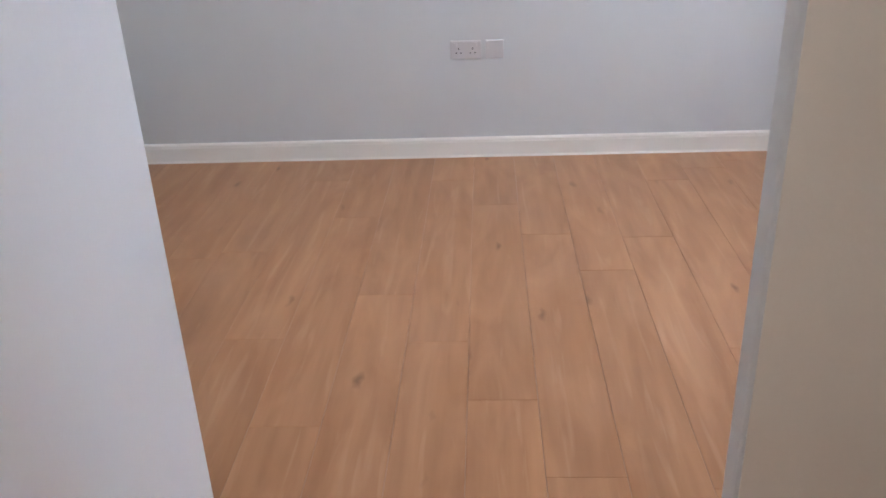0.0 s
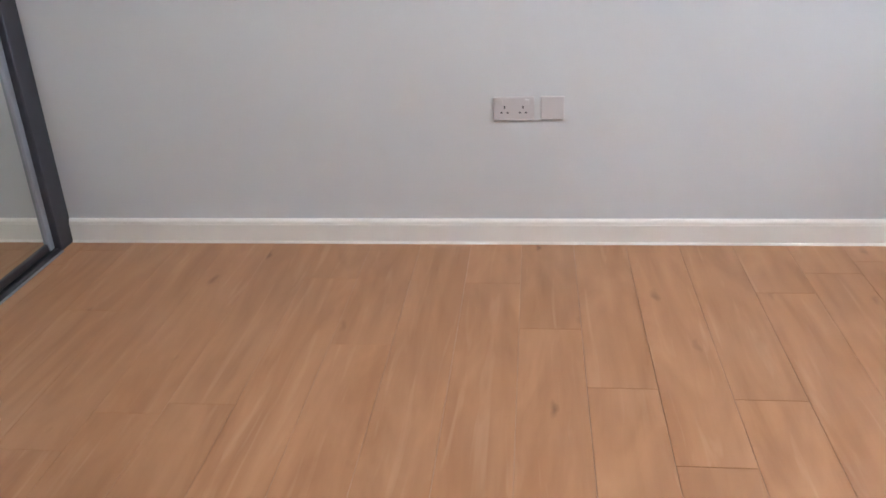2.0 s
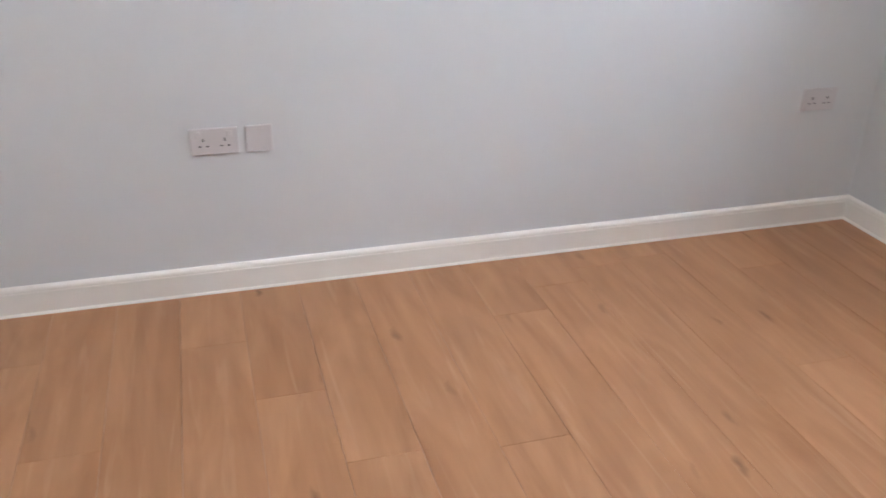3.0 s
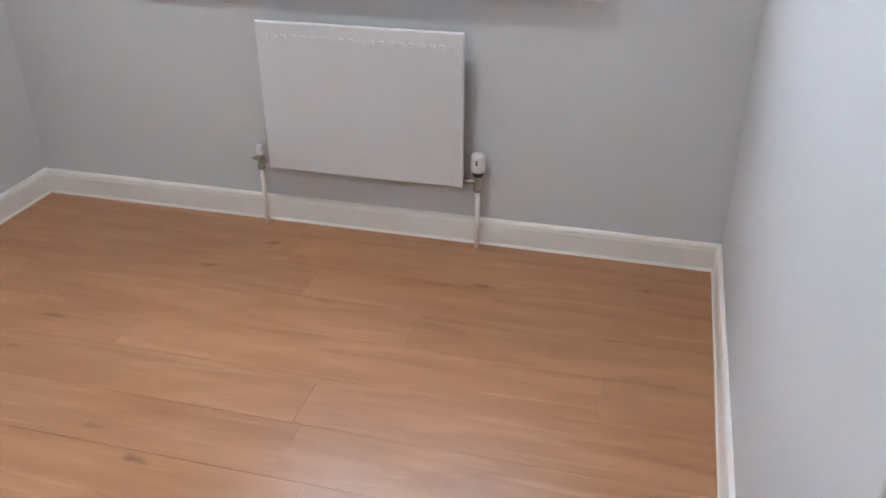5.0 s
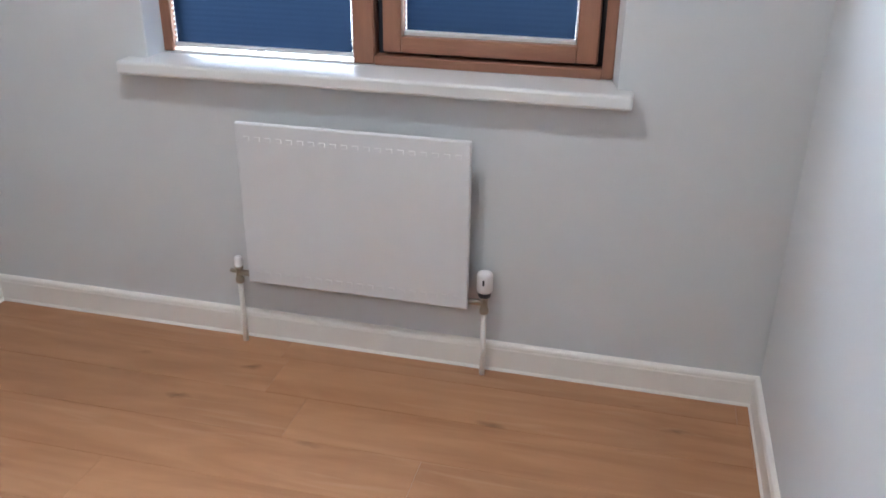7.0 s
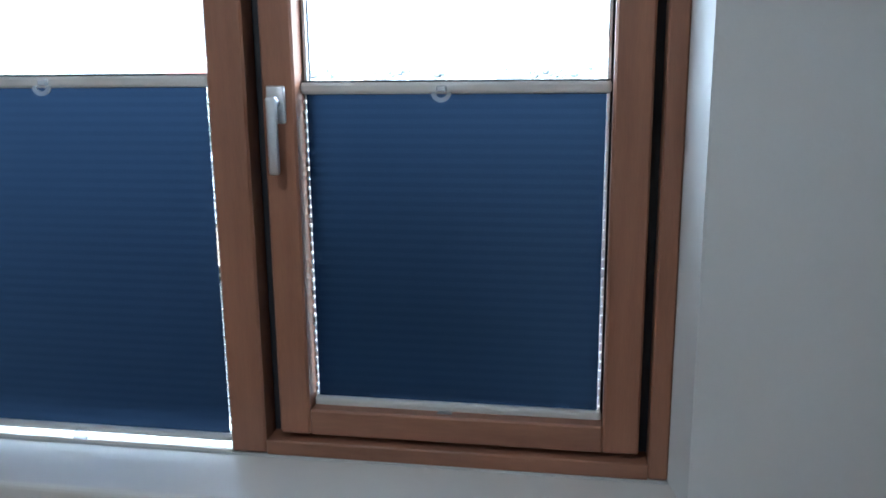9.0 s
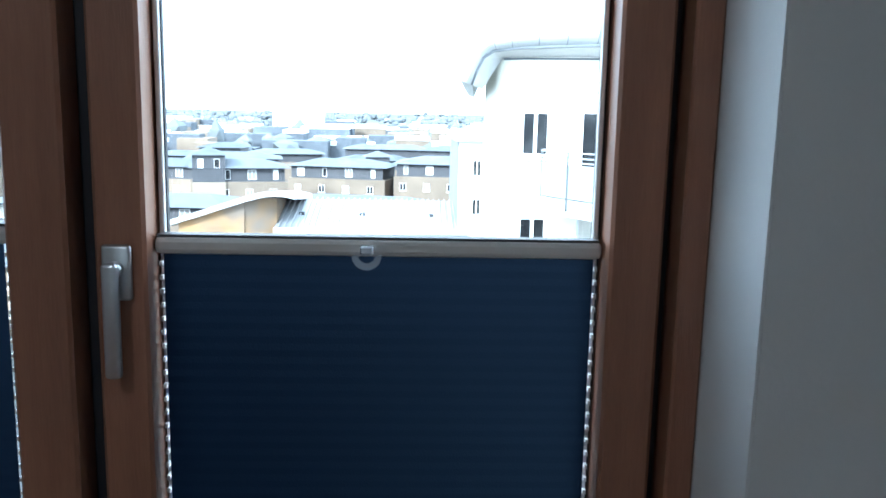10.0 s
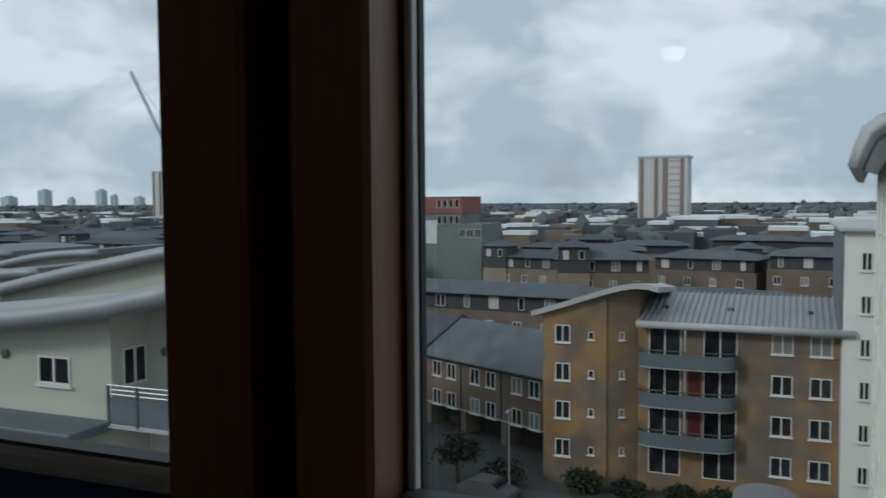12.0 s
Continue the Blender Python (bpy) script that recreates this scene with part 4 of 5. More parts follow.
for i in range(5):
    z = 0.17 - STOREY * i
    b = kpart("balcony", prism(bmesh.new(), PLAN, "z", z - 0.30, z), M_FASCIA, white, KW, "bowed balcony with glass and mesh panels and rails")
    kpart("panel", wall_along(bmesh.new(), PLAN[2:9], z + 0.03, z + 0.60, 0.02), M_FROST, b, KW, "frosted grey-green glass panel")
    kpart("panel", wall_along(bmesh.new(), PLAN[9:], z + 0.03, z + 0.60, 0.02), M_BALCW, b, KW, "pale perforated metal panel")
    kpart("panel_rail", tube(bmesh.new(), [(x, y, z + 0.615) for x, y in PLAN], 0.012, 6), M_RAILL, b, KW, smooth=True)
    kpart("panel_rail", tube(bmesh.new(), [(x - 0.01, y, z + 0.02) for x, y in PLAN], 0.014, 6), M_RAILD, b, KW, smooth=True)
    for rz in (0.67, 0.75, 0.84):
        kpart("handrail", tube(bmesh.new(), [(x, y, z + rz) for x, y in PLAN], 0.014, 6), M_RAILL, b, KW, smooth=True)
    for j in (2, 5, 8, 9, 12):
        x, y = PLAN[j]
        kpart("post", boxed(x - 0.03, x + 0.02, y - 0.018, y + 0.018, z - 0.20, z + 0.84), M_RAILD, b, KW)
kpart("column", tube(bmesh.new(), [(13.07, -5.26, -13.71), (13.07, -5.26, 0.98)], 0.04, 12), M_SALMON, white, KW, "slim salmon-painted steel column", True)

# cream wing of this building, seen through the fixed light
KC = 0.7176
cream = thing("apartment_building", tuple(about_eye(KC) @ Vector((34, 30, -26.62))), "cream rendered apartment wing with a curved pale roof edge", "building")
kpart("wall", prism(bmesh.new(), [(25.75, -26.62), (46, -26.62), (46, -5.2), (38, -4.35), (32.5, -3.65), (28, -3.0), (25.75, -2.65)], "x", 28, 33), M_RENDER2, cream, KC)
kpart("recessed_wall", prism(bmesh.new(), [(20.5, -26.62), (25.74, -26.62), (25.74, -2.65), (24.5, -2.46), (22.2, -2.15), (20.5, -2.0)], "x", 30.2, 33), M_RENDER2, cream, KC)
top = [(20.3, -1.40), (22.2, -1.78), (24.5, -2.26), (28, -2.78), (32.5, -3.30), (38, -3.85), (46, -4.6)]
kpart("roof", band(bmesh.new(), top, 0.75, "x", 26.6, 34), M_ZINC, cream, KC, "curved pale metal roof")
kpart("fascia", tube(bmesh.new(), [(26.6, y, z - 0.44) for y, z in top], 0.47, 14), M_ZINC, cream, KC, "thick rounded fascia", True)
add_window(cream, 28, 29.1, -5.97, 1.95, 1.3, k=KC)
add_window(cream, 29.4, 25.75, -5.75, 1.5, 1.75, rz=90, k=KC, sill=False)
kpart("ledge", boxed(25.5, 28, 25.75, 46, -8.4, -8.0, bev=0.05), M_BALC, cream, KC, "grey ledge")
kpart("wall_vent", lathe(bmesh.new(), [(0.22, 0.0), (0.22, -0.12), (0.12, -0.16)], (28, 32.1, -5.4), 14, "x"), M_RAILD, cream, KC)
kpart("wall_vent", lathe(bmesh.new(), [(0.22, 0.0), (0.22, -0.12), (0.12, -0.16)], (30.2, 24.6, -5.2), 14, "x"), M_RAILD, cream, KC)
bl = kpart("balcony", boxed(27.6, 30.2, 22.2, 25.7, -8.2, -8.0), M_FASCIA, cream, KC, "balcony with grey glass panels")
kpart("panel", boxed(27.6, 27.7, 22.2, 25.7, -7.95, -6.85), M_BALC, bl, KC)
for rz in (-6.7, -6.5, -6.3):
    kpart("handrail", tube(bmesh.new(), [(27.65, 22.2, rz), (27.65, 25.7, rz)], 0.035, 6), M_RAILL, bl, KC)
for y in (22.25, 24.0, 25.6):
    kpart("post", boxed(27.55, 27.65, y - 0.05, y + 0.05, -8.1, -6.3), M_RAILD, bl, KC)


def roofs_beyond(x, y0, y1, z0, z1, bow):
    """A neighbouring block whose roof edge falls from z0 to z1, bowed up a little."""
    t = thing("distant_roof", (x + 4, (y0 + y1) / 2, z1 - 3), "long grey metal roof of a neighbouring block", "building", "neighbouring roofs")
    n = 10
    top = [(y0 + (y1 - y0) * i / n, z0 + (z1 - z0) * i / n + bow * math.sin(math.pi * i / n)) for i in range(n + 1)]
    part("roof", band(bmesh.new(), top, 0.5, "x", x, x + 12), M_ROOFG, t)
    part("fascia", tube(bmesh.new(), [(x, a, b - 0.30) for a, b in top], 0.36, 12), M_ZINC, t, "rounded metal fascia", True)
    low = [(a, b - 0.5) for a, b in top[1:-1]]
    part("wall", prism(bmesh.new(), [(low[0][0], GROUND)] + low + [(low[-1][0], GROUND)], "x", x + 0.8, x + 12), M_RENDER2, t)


roofs_beyond(38, 30, 47, -0.75, -4.1, 0.1)
roofs_beyond(46, 50, 62, -3.3, -4.3, 0.1)
roofs_beyond(60, 58, 72, -2.9, -4.6, 0.4)
roofs_beyond(64, 74, 94, -3.6, -4.2, 0.5)


# slate-roofed terrace along the street
def terrace(x, y, rz, length, eave, ridge, depth, storeys, label, wall=None, dark=False):
    """Local plan: facade at x = 0 facing -x, running along +y from 0."""
    t = thing("terraced_house", (x, y, GROUND), label, "house", "slate-roofed houses")
    BASE[t] = Vector((0, 0, 0))
    h = eave - GROUND
    part("wall", boxed(0, depth, 0, length, 2.1, h), wall or M_BRICK2, t)
    part("lintel", boxed(-0.04, 0.3, 0, length, 1.95, 2.1), M_FASCIA, t, "pale concrete band over the undercroft")
    # dark cladding colour stands in for shade inside the undercroft
    part("undercroft_wall", boxed(1.8, depth, 0, length, 0, 2.1), M_DARKCLAD, t, "recessed ground floor, shade put into its dark colour")
    bays = max(1, round(length / 4.8))
    for i in range(bays + 1):
        yp = min(max(i * length / bays, 0.3), length - 0.3)
        part("pier", boxed(0, 1.8, yp - 0.3, yp + 0.3, 0, 1.95), wall or M_BRICK2, t)
    bm = bmesh.new()
    prism(bm, [(-0.5, h - 0.12), (depth / 2, ridge - GROUND), (depth + 0.5, h - 0.12), (depth + 0.5, h - 0.3), (-0.5, h - 0.3)], "y", -0.3, length + 0.3)
    part("roof", bm, M_SLATE, t)
    part("gutter", tube(bmesh.new(), [(-0.55, -0.3, h - 0.2), (-0.55, length + 0.3, h - 0.2)], 0.09, 6), M_FASCIA if not dark else M_DARKCLAD, t)
    for i in range(bays):
        mid_y = (i + 0.5) * length / bays
        part("downpipe", tube(bmesh.new(), [(-0.06, mid_y - length / bays / 2 + 0.25, 2.1), (-0.06, mid_y - length / bays / 2 + 0.25, h - 0.3)], 0.06, 6), M_DARKCLAD, t)
        for s in range(storeys):
            for side in (-1, 1):
                shade = [None, M_VOILE, None, None, None][(3 * i + 2 * s + side) % 5]
                add_window(t, 0, mid_y + side * 0.95, h - 1.30 - 2.55 * s, 1.10, 1.35, pane=shade)
    for yv in (-0.3, length + 0.3):
        bm = bmesh.new()
        prism(bm, [(-0.6, h - 0.2), (-0.6, h + 0.06), (depth / 2, ridge - GROUND + 0.2), (depth + 0.6, h + 0.06), (depth + 0.6, h - 0.2), (depth / 2, ridge - GROUND - 0.1)], "y", yv - 0.16, yv + 0.16)
        part("verge", bm, M_DARKCLAD, t, "dark verge board along the roof end")
    t.rotation_euler = (0, 0, radians(rz))
    return t


terrace(62.2, 15.2, -26.1, 14.6, -12.1, -9.5, 9.0, 2, "brown brick terrace with a slate roof", dark=True)
terrace(69.0, 29.0, -26.1, 24.0, -12.3, -9.4, 9.5, 2, "brown brick terrace with a slate roof", dark=True)


def town_block(x, y, width, depth, top, rz=0.0, windows=True, turret=0):
    """Brick block with a dark attic storey and a hipped slate roof; facade faces -x."""
    t = thing("brick_housing_block", (x, y, GROUND), "brown brick housing block with dark attic and slate roof", "building", "housing blocks")
    BASE[t] = Vector((0, 0, 0))
    h = top - GROUND
    part("wall", boxed(0, depth, -width / 2, width / 2, 0, h - 3.3), M_BRICK2, t)
    part("attic", boxed(0.4, depth - 0.4, -width / 2 + 0.4, width / 2 - 0.4, h - 3.3, h - 1.3), M_DARKCLAD, t)
    bm = bmesh.new()
    a, b, e = width / 2 + 0.4, depth + 0.4, min(width, depth) * 0.45
    lo = [bm.verts.new(p) for p in ((-0.4, -a, h - 1.35), (b, -a, h - 1.35), (b, a, h - 1.35), (-0.4, a, h - 1.35))]
    hi = [bm.verts.new(p) for p in ((depth / 2 - 0.4, -a + e, h - 0.3), (depth / 2 + 0.4, -a + e, h - 0.3), (depth / 2 + 0.4, a - e, h - 0.3), (depth / 2 - 0.4, a - e, h - 0.3))]
    for k in range(4):
        bm.faces.new((lo[k], lo[(k + 1) % 4], hi[(k + 1) % 4], hi[k]))
    bm.faces.new(lo[::-1])
    bm.faces.new(hi)
    part("roof", bm, M_SLATE, t)
    if turret:
        c = turret * (width / 2 - 2.4)
        part("turret", boxed(-0.25, 4.2, c - 2.2, c + 2.2, h - 3.3, h + 0.5), M_DARKCLAD, t, "dark corner turret")
        bm = bmesh.new()
        ring = [bm.verts.new(p) for p in ((-0.7, c - 2.7, h + 0.45), (4.7, c - 2.7, h + 0.45), (4.7, c + 2.7, h + 0.45), (-0.7, c + 2.7, h + 0.45))]
        peak = bm.verts.new((2.0, c, h + 1.5))
        for k in range(4):
            bm.faces.new((ring[k], ring[(k + 1) % 4], peak))
        bm.faces.new(ring[::-1])
        part("turret_roof", bm, M_SLATE, t)
        part("turret_base", boxed(-0.27, 4.2, c - 2.25, c + 2.25, 0, h - 3.3), M_BRICK3, t, "buff brick turret base")
        if windows:
            for dy in (-1.1, 1.1):
                add_window(t, -0.25, c + dy, h - 0.7, 0.8, 1.3, leaves=1, sill=False, pane=M_PALEPANE if dy > 0 else None)
    if windows:
        n = max(2, int(width / 3.2))
        for i in range(n):
            yy = -width / 2 + (i + 0.5) * width / n
            add_window(t, 0.4, yy, h - 2.3, 1.2 if i % 2 else 0.7, 1.4, leaves=1 + i % 2, sill=False, pane=M_PALEPANE if i % 3 == 0 else (M_VOILE if i % 3 == 1 else None))
            add_window(t, 0.0, yy + 0.4, h - 4.9, 1.0, 1.2, pane=M_VOILE if i % 2 else None)
    t.rotation_euler = (0, 0, radians(rz))


town_block(90, 31.0, 27, 9, -8.0, -4)
r2 = random.Random(11)
for x, tops in ((84, -9.0), (98, -7.2), (114, -5.9), (132, -5.6), (153, -5.9), (177, -6.5), (204, -7.3)):
    y = -22 + r2.uniform(0, 8)
    while y < 1.3 * x:
        wdt = r2.uniform(9, 20)
        y += wdt / 2
        if r2.random() < 0.74 and not (x < 105 and 12 < y < 52) and not (112 < x < 165 and 40 < y < 72) and not (x < 120 and y > 45):
            town_block(x + r2.uniform(-4, 4), y, wdt, r2.uniform(8, 11), tops + r2.uniform(-2.2, 0.4), r2.uniform(-14, 14), x < 140, r2.choice((0, -1, 1)) if x < 160 else 0)
        y += wdt / 2 + r2.uniform(0.5, 5)

# red and green flats
red = thing("apartment_building", (146, 55, GROUND), "flats with a red-clad top storey over grey-green floors", "building")
part("red_storey", boxed(140, 150, 52.2, 72, -1.15, 1.9), M_REDBLD, red, "red cladding")
part("wall", boxed(140.2, 150, 52.4, 72, GROUND, -1.15), M_GREENB, red)
part("side_wing", boxed(138, 149, 47.8, 52.4, GROUND, -3.0), M_GREENB, red)
for i in range(4):
    for j in range(2):
        add_window(red, 140, 53.2 + 1.15 * i, 0.6 - 2.9 * j, 0.8, 1.5, leaves=1, sill=False)
add_window(red, 140.2, 58.5, -4.5, 2.6, 4.2, leaves=1, sill=False, pane=M_WHITEROOF)
for i in range(3):
    add_window(red, 138, 48.5 + 1.5 * i, -4.6, 1.1, 1.5, sill=False)


def tower_block(x, y0, y1, top, depth):
    t = thing("tower_block", (x + depth / 2, (y0 + y1) / 2, GROUND), "tall pale concrete tower block with brown stripes", "building", "tower blocks")
    part("wall", boxed(x, x + depth, y0, y1, GROUND, top), M_TOWER, t)
    w = y1 - y0
    for f0, f1 in ((0.03, 0.10), (0.33, 0.40), (0.50, 0.60), (0.86, 0.93)):
        part("stripe", boxed(x - 0.4, x + 0.1, y1 - w * f1, y1 - w * f0, GROUND, top - 0.5), M_TOWERB, t)
    part("roof_edge", boxed(x - 0.5, x + depth + 0.5, y0 - 0.5, y1 + 0.5, top, top + 0.9), M_TOWER, t)
    n = int((top - GROUND) / 2.8)
    for i in range(n):
        z = top - 1.6 - 2.8 * i
        part("window_band", boxed(x - 0.15, x + 0.1, y0 + w * 0.15, y0 + w * 0.37, z - 0.5, z + 0.3), M_TOWERW, t)
        part("window_band", boxed(x - 0.15, x + 0.1, y0 + w * 0.62, y0 + w * 0.66, z - 0.5, z + 0.3), M_TOWERW, t)
    part("side", boxed(x + 0.2, x + depth - 0.2, y1, y1 + 0.3, GROUND, top - 0.2), M_TOWER, t)


tower_block(380, 39.3, 60.3, 18.6, 18)
tower_block(380, 318, 333, 16.9, 18)
far = random.Random(5)
for px, py, w, top in ((1000, 1095, 15, 17), (1000, 978, 12, 16), (1010, 962, 8, 8), (1020, 1060, 9, 4), (980, 1150, 18, 7), (1040, 940, 12, 5)):
    t = thing("distant_tower", (px, py, GROUND), "office tower on the far skyline, tinted for haze", "building", "skyline towers")
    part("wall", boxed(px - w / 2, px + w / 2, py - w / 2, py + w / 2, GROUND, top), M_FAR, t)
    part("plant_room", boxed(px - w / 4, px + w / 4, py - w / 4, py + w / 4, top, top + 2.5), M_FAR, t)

# the crane takes the same haze-tinted colour
crane = thing("tower_crane", (300, 254, GROUND), "thin pale tower crane over the roofs", "crane")
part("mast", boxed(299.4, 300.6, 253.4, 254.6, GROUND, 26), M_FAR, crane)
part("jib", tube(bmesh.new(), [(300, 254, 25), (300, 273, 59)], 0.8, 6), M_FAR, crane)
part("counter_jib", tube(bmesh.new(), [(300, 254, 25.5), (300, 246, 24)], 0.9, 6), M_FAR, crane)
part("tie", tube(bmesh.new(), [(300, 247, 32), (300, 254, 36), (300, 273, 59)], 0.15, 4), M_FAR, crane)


def joined_boxes(name, spans, material, label, category):
    bm = bmesh.new()
    for s in spans:
        box(bm, *s)
    return single(name, bm, material, label, category, kind="stuff")


def scatter(count, x0, x1, seed, top0, top1, wmin, wmax):
    r = random.Random(seed)
    out = []
    for _ in range(count):
        x = r.uniform(x0, x1)
        y = r.uniform(-0.25 * x, 1.35 * x)
        if 360 < x < 410 and (30 < y < 70 or 300 < y < 345):
            continue
        w, d, z = r.uniform(wmin, wmax), r.uniform(6, 12), r.uniform(top0, top1)
        out.append((x, x + d, y, y + w, GROUND, z))
    return out


slate_spans = scatter(420, 228, 480, 21, -11.5, -6.6, 6, 20)
brick_spans = scatter(200, 225, 480, 23, -11, -7.0, 5, 14)
joined_boxes("far_houses", slate_spans, M_SLATE, "far grey roofs of the town", "houses")
joined_boxes("far_brick_houses", brick_spans, M_BRICK2, "far brown brick houses", "houses")
joined_boxes("far_white_roofs", [(a - 0.3, b + 0.3, c - 0.3, d + 0.3, f, f + 1.1) for a, b, c, d, e, f in slate_spans[::3] + brick_spans[::2]], M_WHITEROOF, "far white flat roofs on the houses", "houses")
joined_boxes("far_town", scatter(160, 520, 950, 24, -14, -8, 10, 40), M_FAR, "far town blocks, tinted for haze", "houses")


def clumps(name, spots, material, label, category):
    """Many uneven low clumps of foliage in one mesh."""
    src = bmesh.new()
    bmesh.ops.create_icosphere(src, subdivisions=1, radius=1.0)
    base = [v.co.copy() for v in src.verts]
    tri = [[v.index for v in f.verts] for f in src.faces]
    src.free()
    r = random.Random(3)
    verts, faces = [], []
    for x, y, z, sx, sz in spots:
        o = len(verts)
        for v in base:
            j = r.uniform(0.75, 1.25)
            verts.append((x + v.x * sx * j, y + v.y * sx * j, z + v.z * sz * j))
        faces += [[a + o for a in f] for f in tri]
    me = bpy.data.meshes.new(name)
    me.from_pydata(verts, [], faces)
    me.materials.append(material)
    return tagged(new(name, me), label, category, kind="stuff")


r3 = random.Random(8)
spots = []
for _ in range(9000):
    x = r3.uniform(520, 900)
    y = r3.uniform(-0.35 * x, 1.4 * x)
    s = r3.uniform(1.5, 4.5)
    spots.append((x, y, r3.uniform(-14, -7.6) - (x < 620) * 2.5 + (r3.random() < 0.06) * 2.2, s, r3.uniform(1.4, 3.4)))
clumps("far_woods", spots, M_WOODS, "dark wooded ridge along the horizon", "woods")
spots = []
for _ in range(160):
    x = r3.uniform(225, 420)
    y = r3.uniform(-0.2 * x, 1.35 * x)
    spots.append((x, y, r3.uniform(-13, -8), r3.uniform(2, 4.5), r3.uniform(2, 4.5)))
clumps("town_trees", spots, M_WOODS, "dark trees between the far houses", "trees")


def tree(x, y, height, spread, seed):
    r = random.Random(seed)
    t = thing("tree", (x, y, GROUND), "small dark leafy street tree", "tree", "street trees")
    bm = bmesh.new()
    rings = [(0.16, 0), (0.12, height * 0.3), (0.07, height * 0.6), (0.02, height * 0.9)]
    lathe(bm, rings, (x, y, GROUND), 8)
    tips = []
    for k in range(7):
        a, z = k * 0.9 + r.random(), height * r.uniform(0.3, 0.6)
        tip = (x + math.cos(a) * spread * 0.7, y + math.sin(a) * spread * 0.7, GROUND + z + height * 0.25)
        tube(bm, [(x, y, GROUND + z), tip], 0.04, 5)
        tips.append(tip)
    part("trunk", bm, M_BARK, t)
    verts, faces = [], []
    for _ in range(1700):
        c = Vector(r.choice(tips + [(x, y, GROUND + height * 0.85)])) + Vector((r.gauss(0, 1), r.gauss(0, 1), r.gauss(0, 0.8))) * spread * 0.3
        d1 = Vector((r.gauss(0, 1), r.gauss(0, 1), r.gauss(0, 1))).normalized() * 0.16
        d2 = Vector((r.gauss(0, 1), r.gauss(0, 1), r.gauss(0, 1))).normalized() * 0.12
        o = len(verts)
        verts += [tuple(c - d1 - BASE[t]), tuple(c + d2 - BASE[t]), tuple(c + d1 - BASE[t]), tuple(c - d2 - BASE[t])]
        faces.append((o, o + 1, o + 2, o + 3))
    me = bpy.data.meshes.new("crown")
    me.from_pydata(verts, [], faces)
    me.materials.append(M_LEAF)
    c = new("crown", me)
    c.parent = t


for i, (x, y, h, s) in enumerate(((54.5, 19.8, 3.4, 1.3), (55.5, 11.0, 1.3, 1.0), (56.0, 8.0, 0.9, 0.9), (56.0, 4.6, 0.8, 0.8), (56.2, 2.2, 0.8, 0.8), (55.0, 16.6, 1.5, 1.2))):
    tree(x, y, h, s, 40 + i)
lampost = thing("street_lamp", (52.8, 15.4, GROUND), "tall galvanised street lamp by the road", "street lamp")
part("pole", lathe(bmesh.new(), [(0.10, 0), (0.09, 1.0), (0.055, 1.1), (0.04, 6.0)], (52.8, 15.4, GROUND), 10), M_RAILL, lampost)
part("lamp_head", boxed(52.2, 52.9, 15.3, 15.5, GROUND + 5.95, GROUND + 6.1, bev=0.04), M_RAILL, lampost)


canopy = thing("entrance_canopy", (53.0, -0.7, GROUND), "grey barrel-roofed entrance canopy on thin posts", "canopy")
arc = [(-0.7 - 1.9 * math.cos(a), -17.0 + 0.75 * math.sin(a)) for a in [math.pi * i / 12 for i in range(13)]]
part("roof", band(bmesh.new(), arc, 0.08, "x", 50.5, 55.0), M_ZINC, canopy)
for px in (50.7, 54.8):
    for py in (arc[0][0] + 0.1, arc[-1][0] - 0.1):
        part("post", boxed(px - 0.05, px + 0.05, py - 0.05, py + 0.05, GROUND, -17.0), M_RAILL, canopy)


def parked_car(x, y, rz, material):
    t = thing("parked_car", (x, y, GROUND + 0.03), "small dark parked car at the kerb", "car", "parked cars")
    BASE[t] = Vector((0, 0, 0))
    bm = bmesh.new()
    prism(bm, [(-2.0, 0.25), (-2.05, 0.65), (-1.9, 0.85), (-1.0, 0.95), (-0.4, 1.42), (1.0, 1.45), (1.7, 0.98), (2.0, 0.9), (2.05, 0.3)], "x", -0.85, 0.85)
    bmesh.ops.bevel(bm, geom=bm.edges[:], offset=0.05, segments=2, affect="EDGES", profile=0.5)
    part("body", bm, material, t)
    for wx in (-0.8, 0.8):
        for wy in (-1.25, 1.3):
            part("wheel", lathe(bmesh.new(), [(0.25, -0.1), (0.31, -0.08), (0.31, 0.08), (0.25, 0.1)], (wx, wy, 0.31), 16, "x"), M_SEAL, t)
    part("windscreen", boxed(-0.7, 0.7, -0.9, -0.5, 1.05, 1.3), M_WINPANE, t)
    t.rotation_euler = (0, 0, radians(rz))


parked_car(52.2, 16.6, -10, M_DARKCLAD)

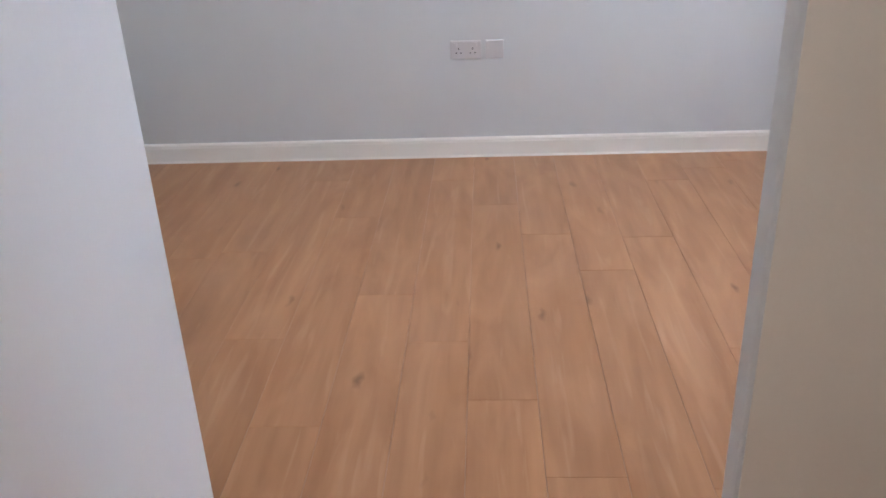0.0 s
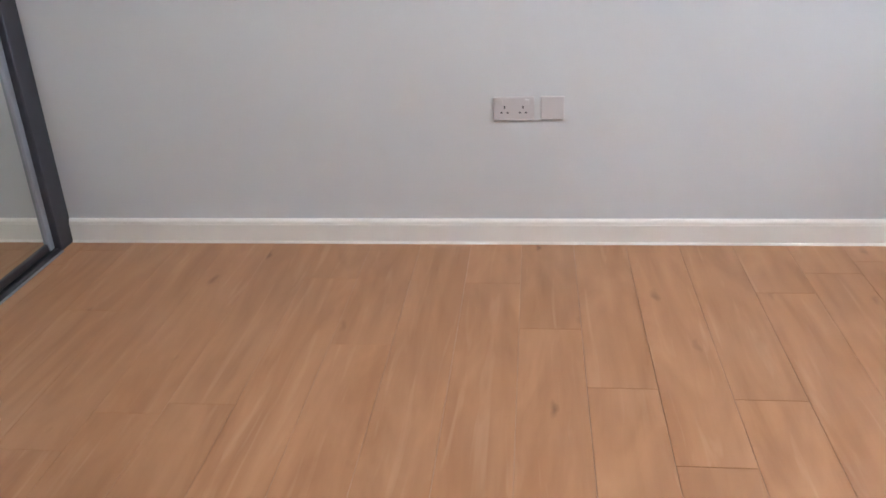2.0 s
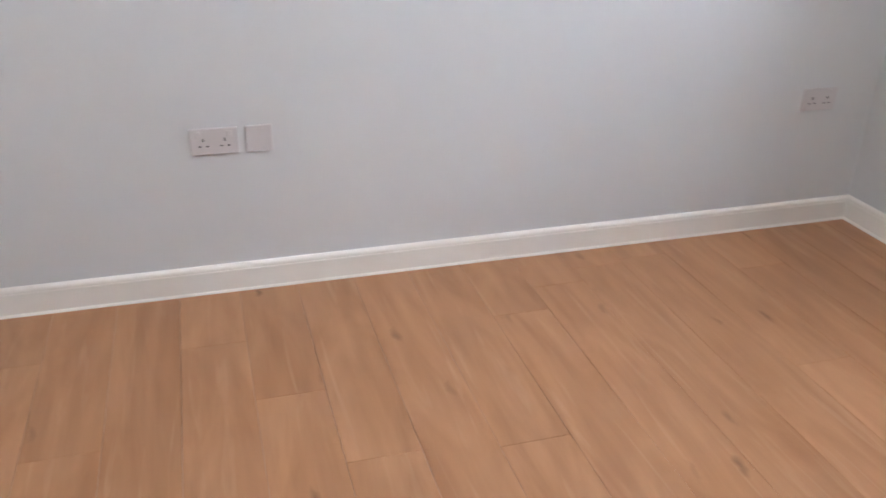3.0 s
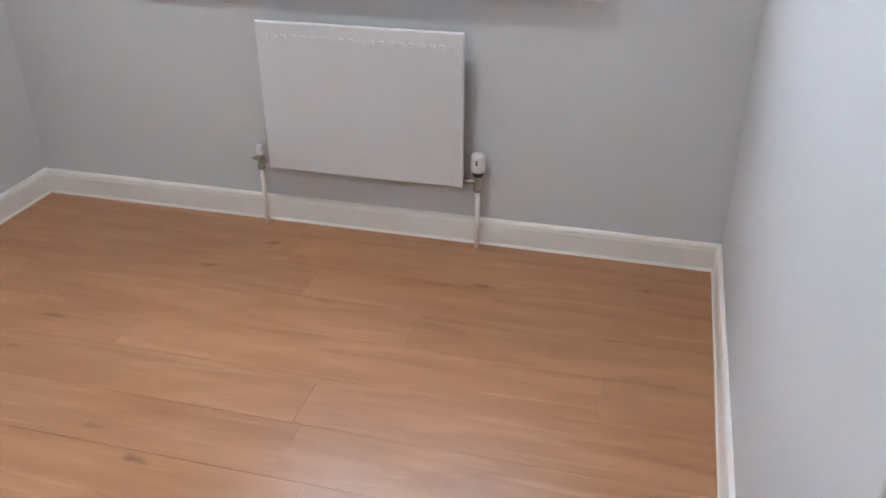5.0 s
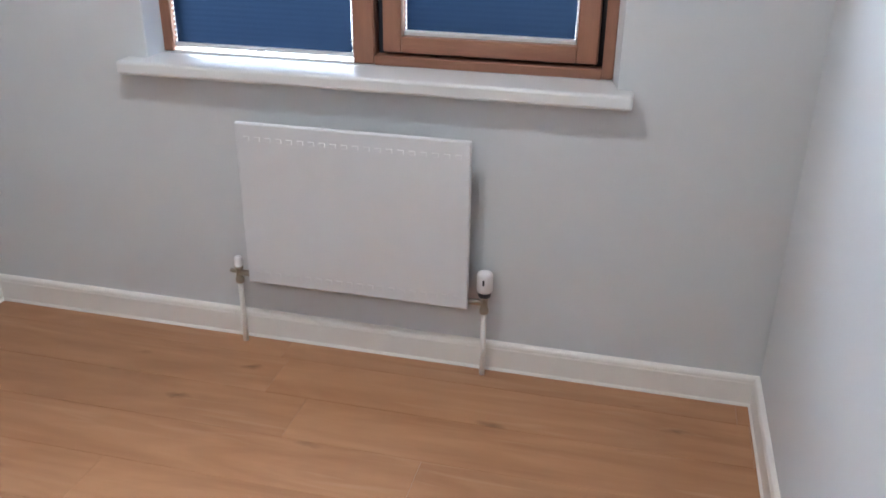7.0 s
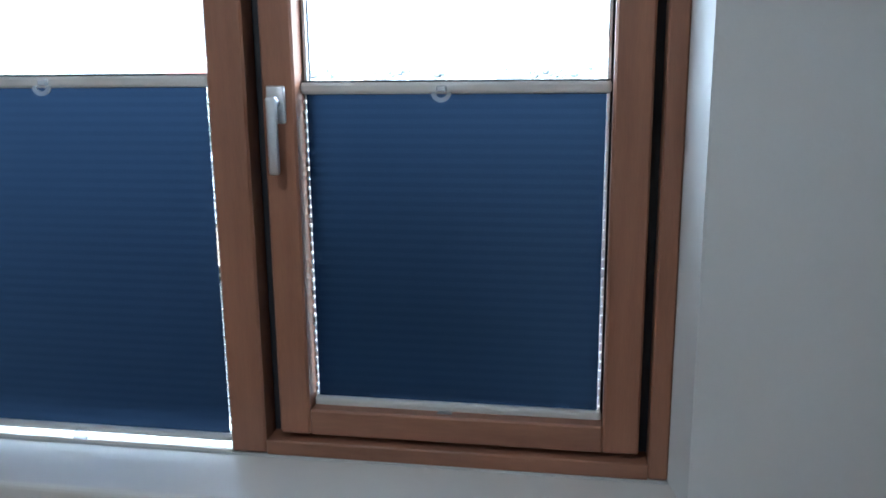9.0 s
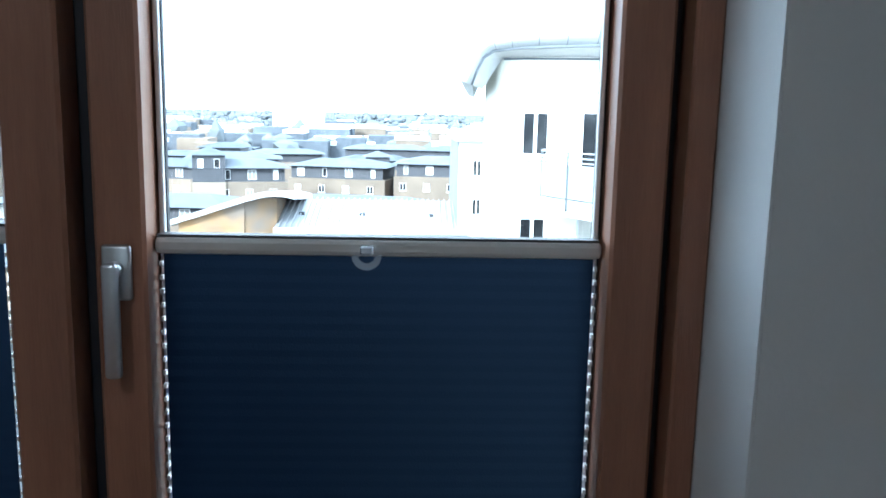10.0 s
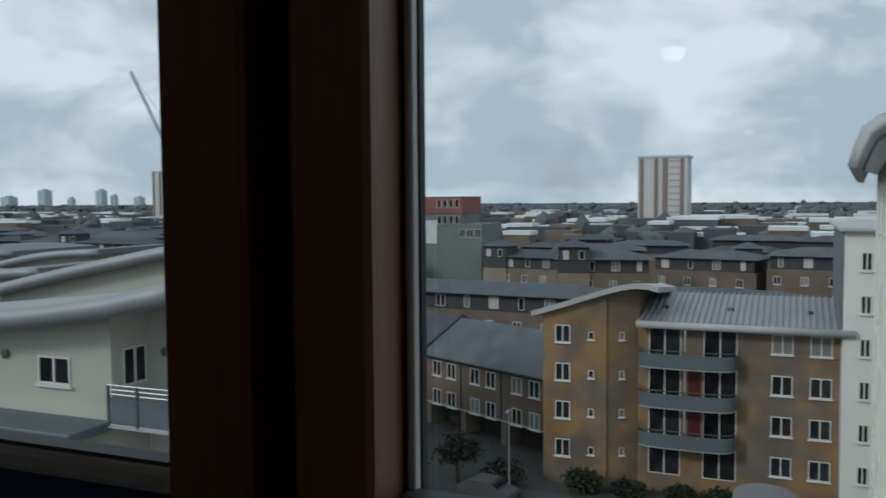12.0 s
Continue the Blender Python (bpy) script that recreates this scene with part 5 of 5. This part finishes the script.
# ---- floor planks ----
floor = tagged(new("floor", mesh_of("floor", boxed(BACK_X - 0.12, 0.30, HALL_Y - 0.12, 0.12, -0.06, -0.010), M_UNDER)), "warm oak laminate floor of long planks", "floor", kind="structure")
PW, PL, GAP = 0.1955, 1.435, 0.0004
JOINTS = {-2.856: -1.465, -2.660: -1.780, -2.465: -2.090, -2.269: -2.410, -2.074: -1.300, -1.878: -1.016, -0.901: -2.33, -1.096: -1.56}
rng = random.Random(4)


def plank(xa, xb, ya, yb):
    bm = bmesh.new()
    cx, cy = (xa + xb) / 2, (ya + yb) / 2
    hx, hy, c = (xb - xa) / 2 - GAP, (yb - ya) / 2 - GAP, 0.0005
    lo = [bm.verts.new((sx * hx, sy * hy, -0.010)) for sx, sy in ((-1, -1), (1, -1), (1, 1), (-1, 1))]
    mid = [bm.verts.new((sx * hx, sy * hy, -c)) for sx, sy in ((-1, -1), (1, -1), (1, 1), (-1, 1))]
    top = [bm.verts.new((sx * (hx - c), sy * (hy - c), 0)) for sx, sy in ((-1, -1), (1, -1), (1, 1), (-1, 1))]
    for a, b in ((lo, mid), (mid, top)):
        for k in range(4):
            bm.faces.new((a[k], a[(k + 1) % 4], b[(k + 1) % 4], b[k]))
    bm.faces.new(top)
    ob = new("plank", mesh_of("plank", bm, M_PLANK))
    ob.location = (cx, cy, 0)
    ob.parent = floor


k0 = -13
for k in range(k0, 14):
    xa = -2.660 + k * PW
    xb = min(xa + PW, 0.0)
    if xa >= -0.02:
        break
    if xb - 0.02 < BACK_X:
        continue
    near = [v for u, v in JOINTS.items() if abs(u - xa) < 0.06]
    y = near[0] if near else -PL * rng.random()
    while y > 0:
        y -= PL
    y -= PL * math.ceil((y - HALL_Y) / PL)
    while y < 0:
        ya, yb = max(y, HALL_Y), min(y + PL, 0.0)
        if yb - ya > 0.01 and not (xb < DOOR_L - 0.1 and yb < ROOM_D - 0.1):
            plank(xa, xb, ya if xb > DOOR_L - 0.1 else max(ya, ROOM_D), yb)
        y += PL
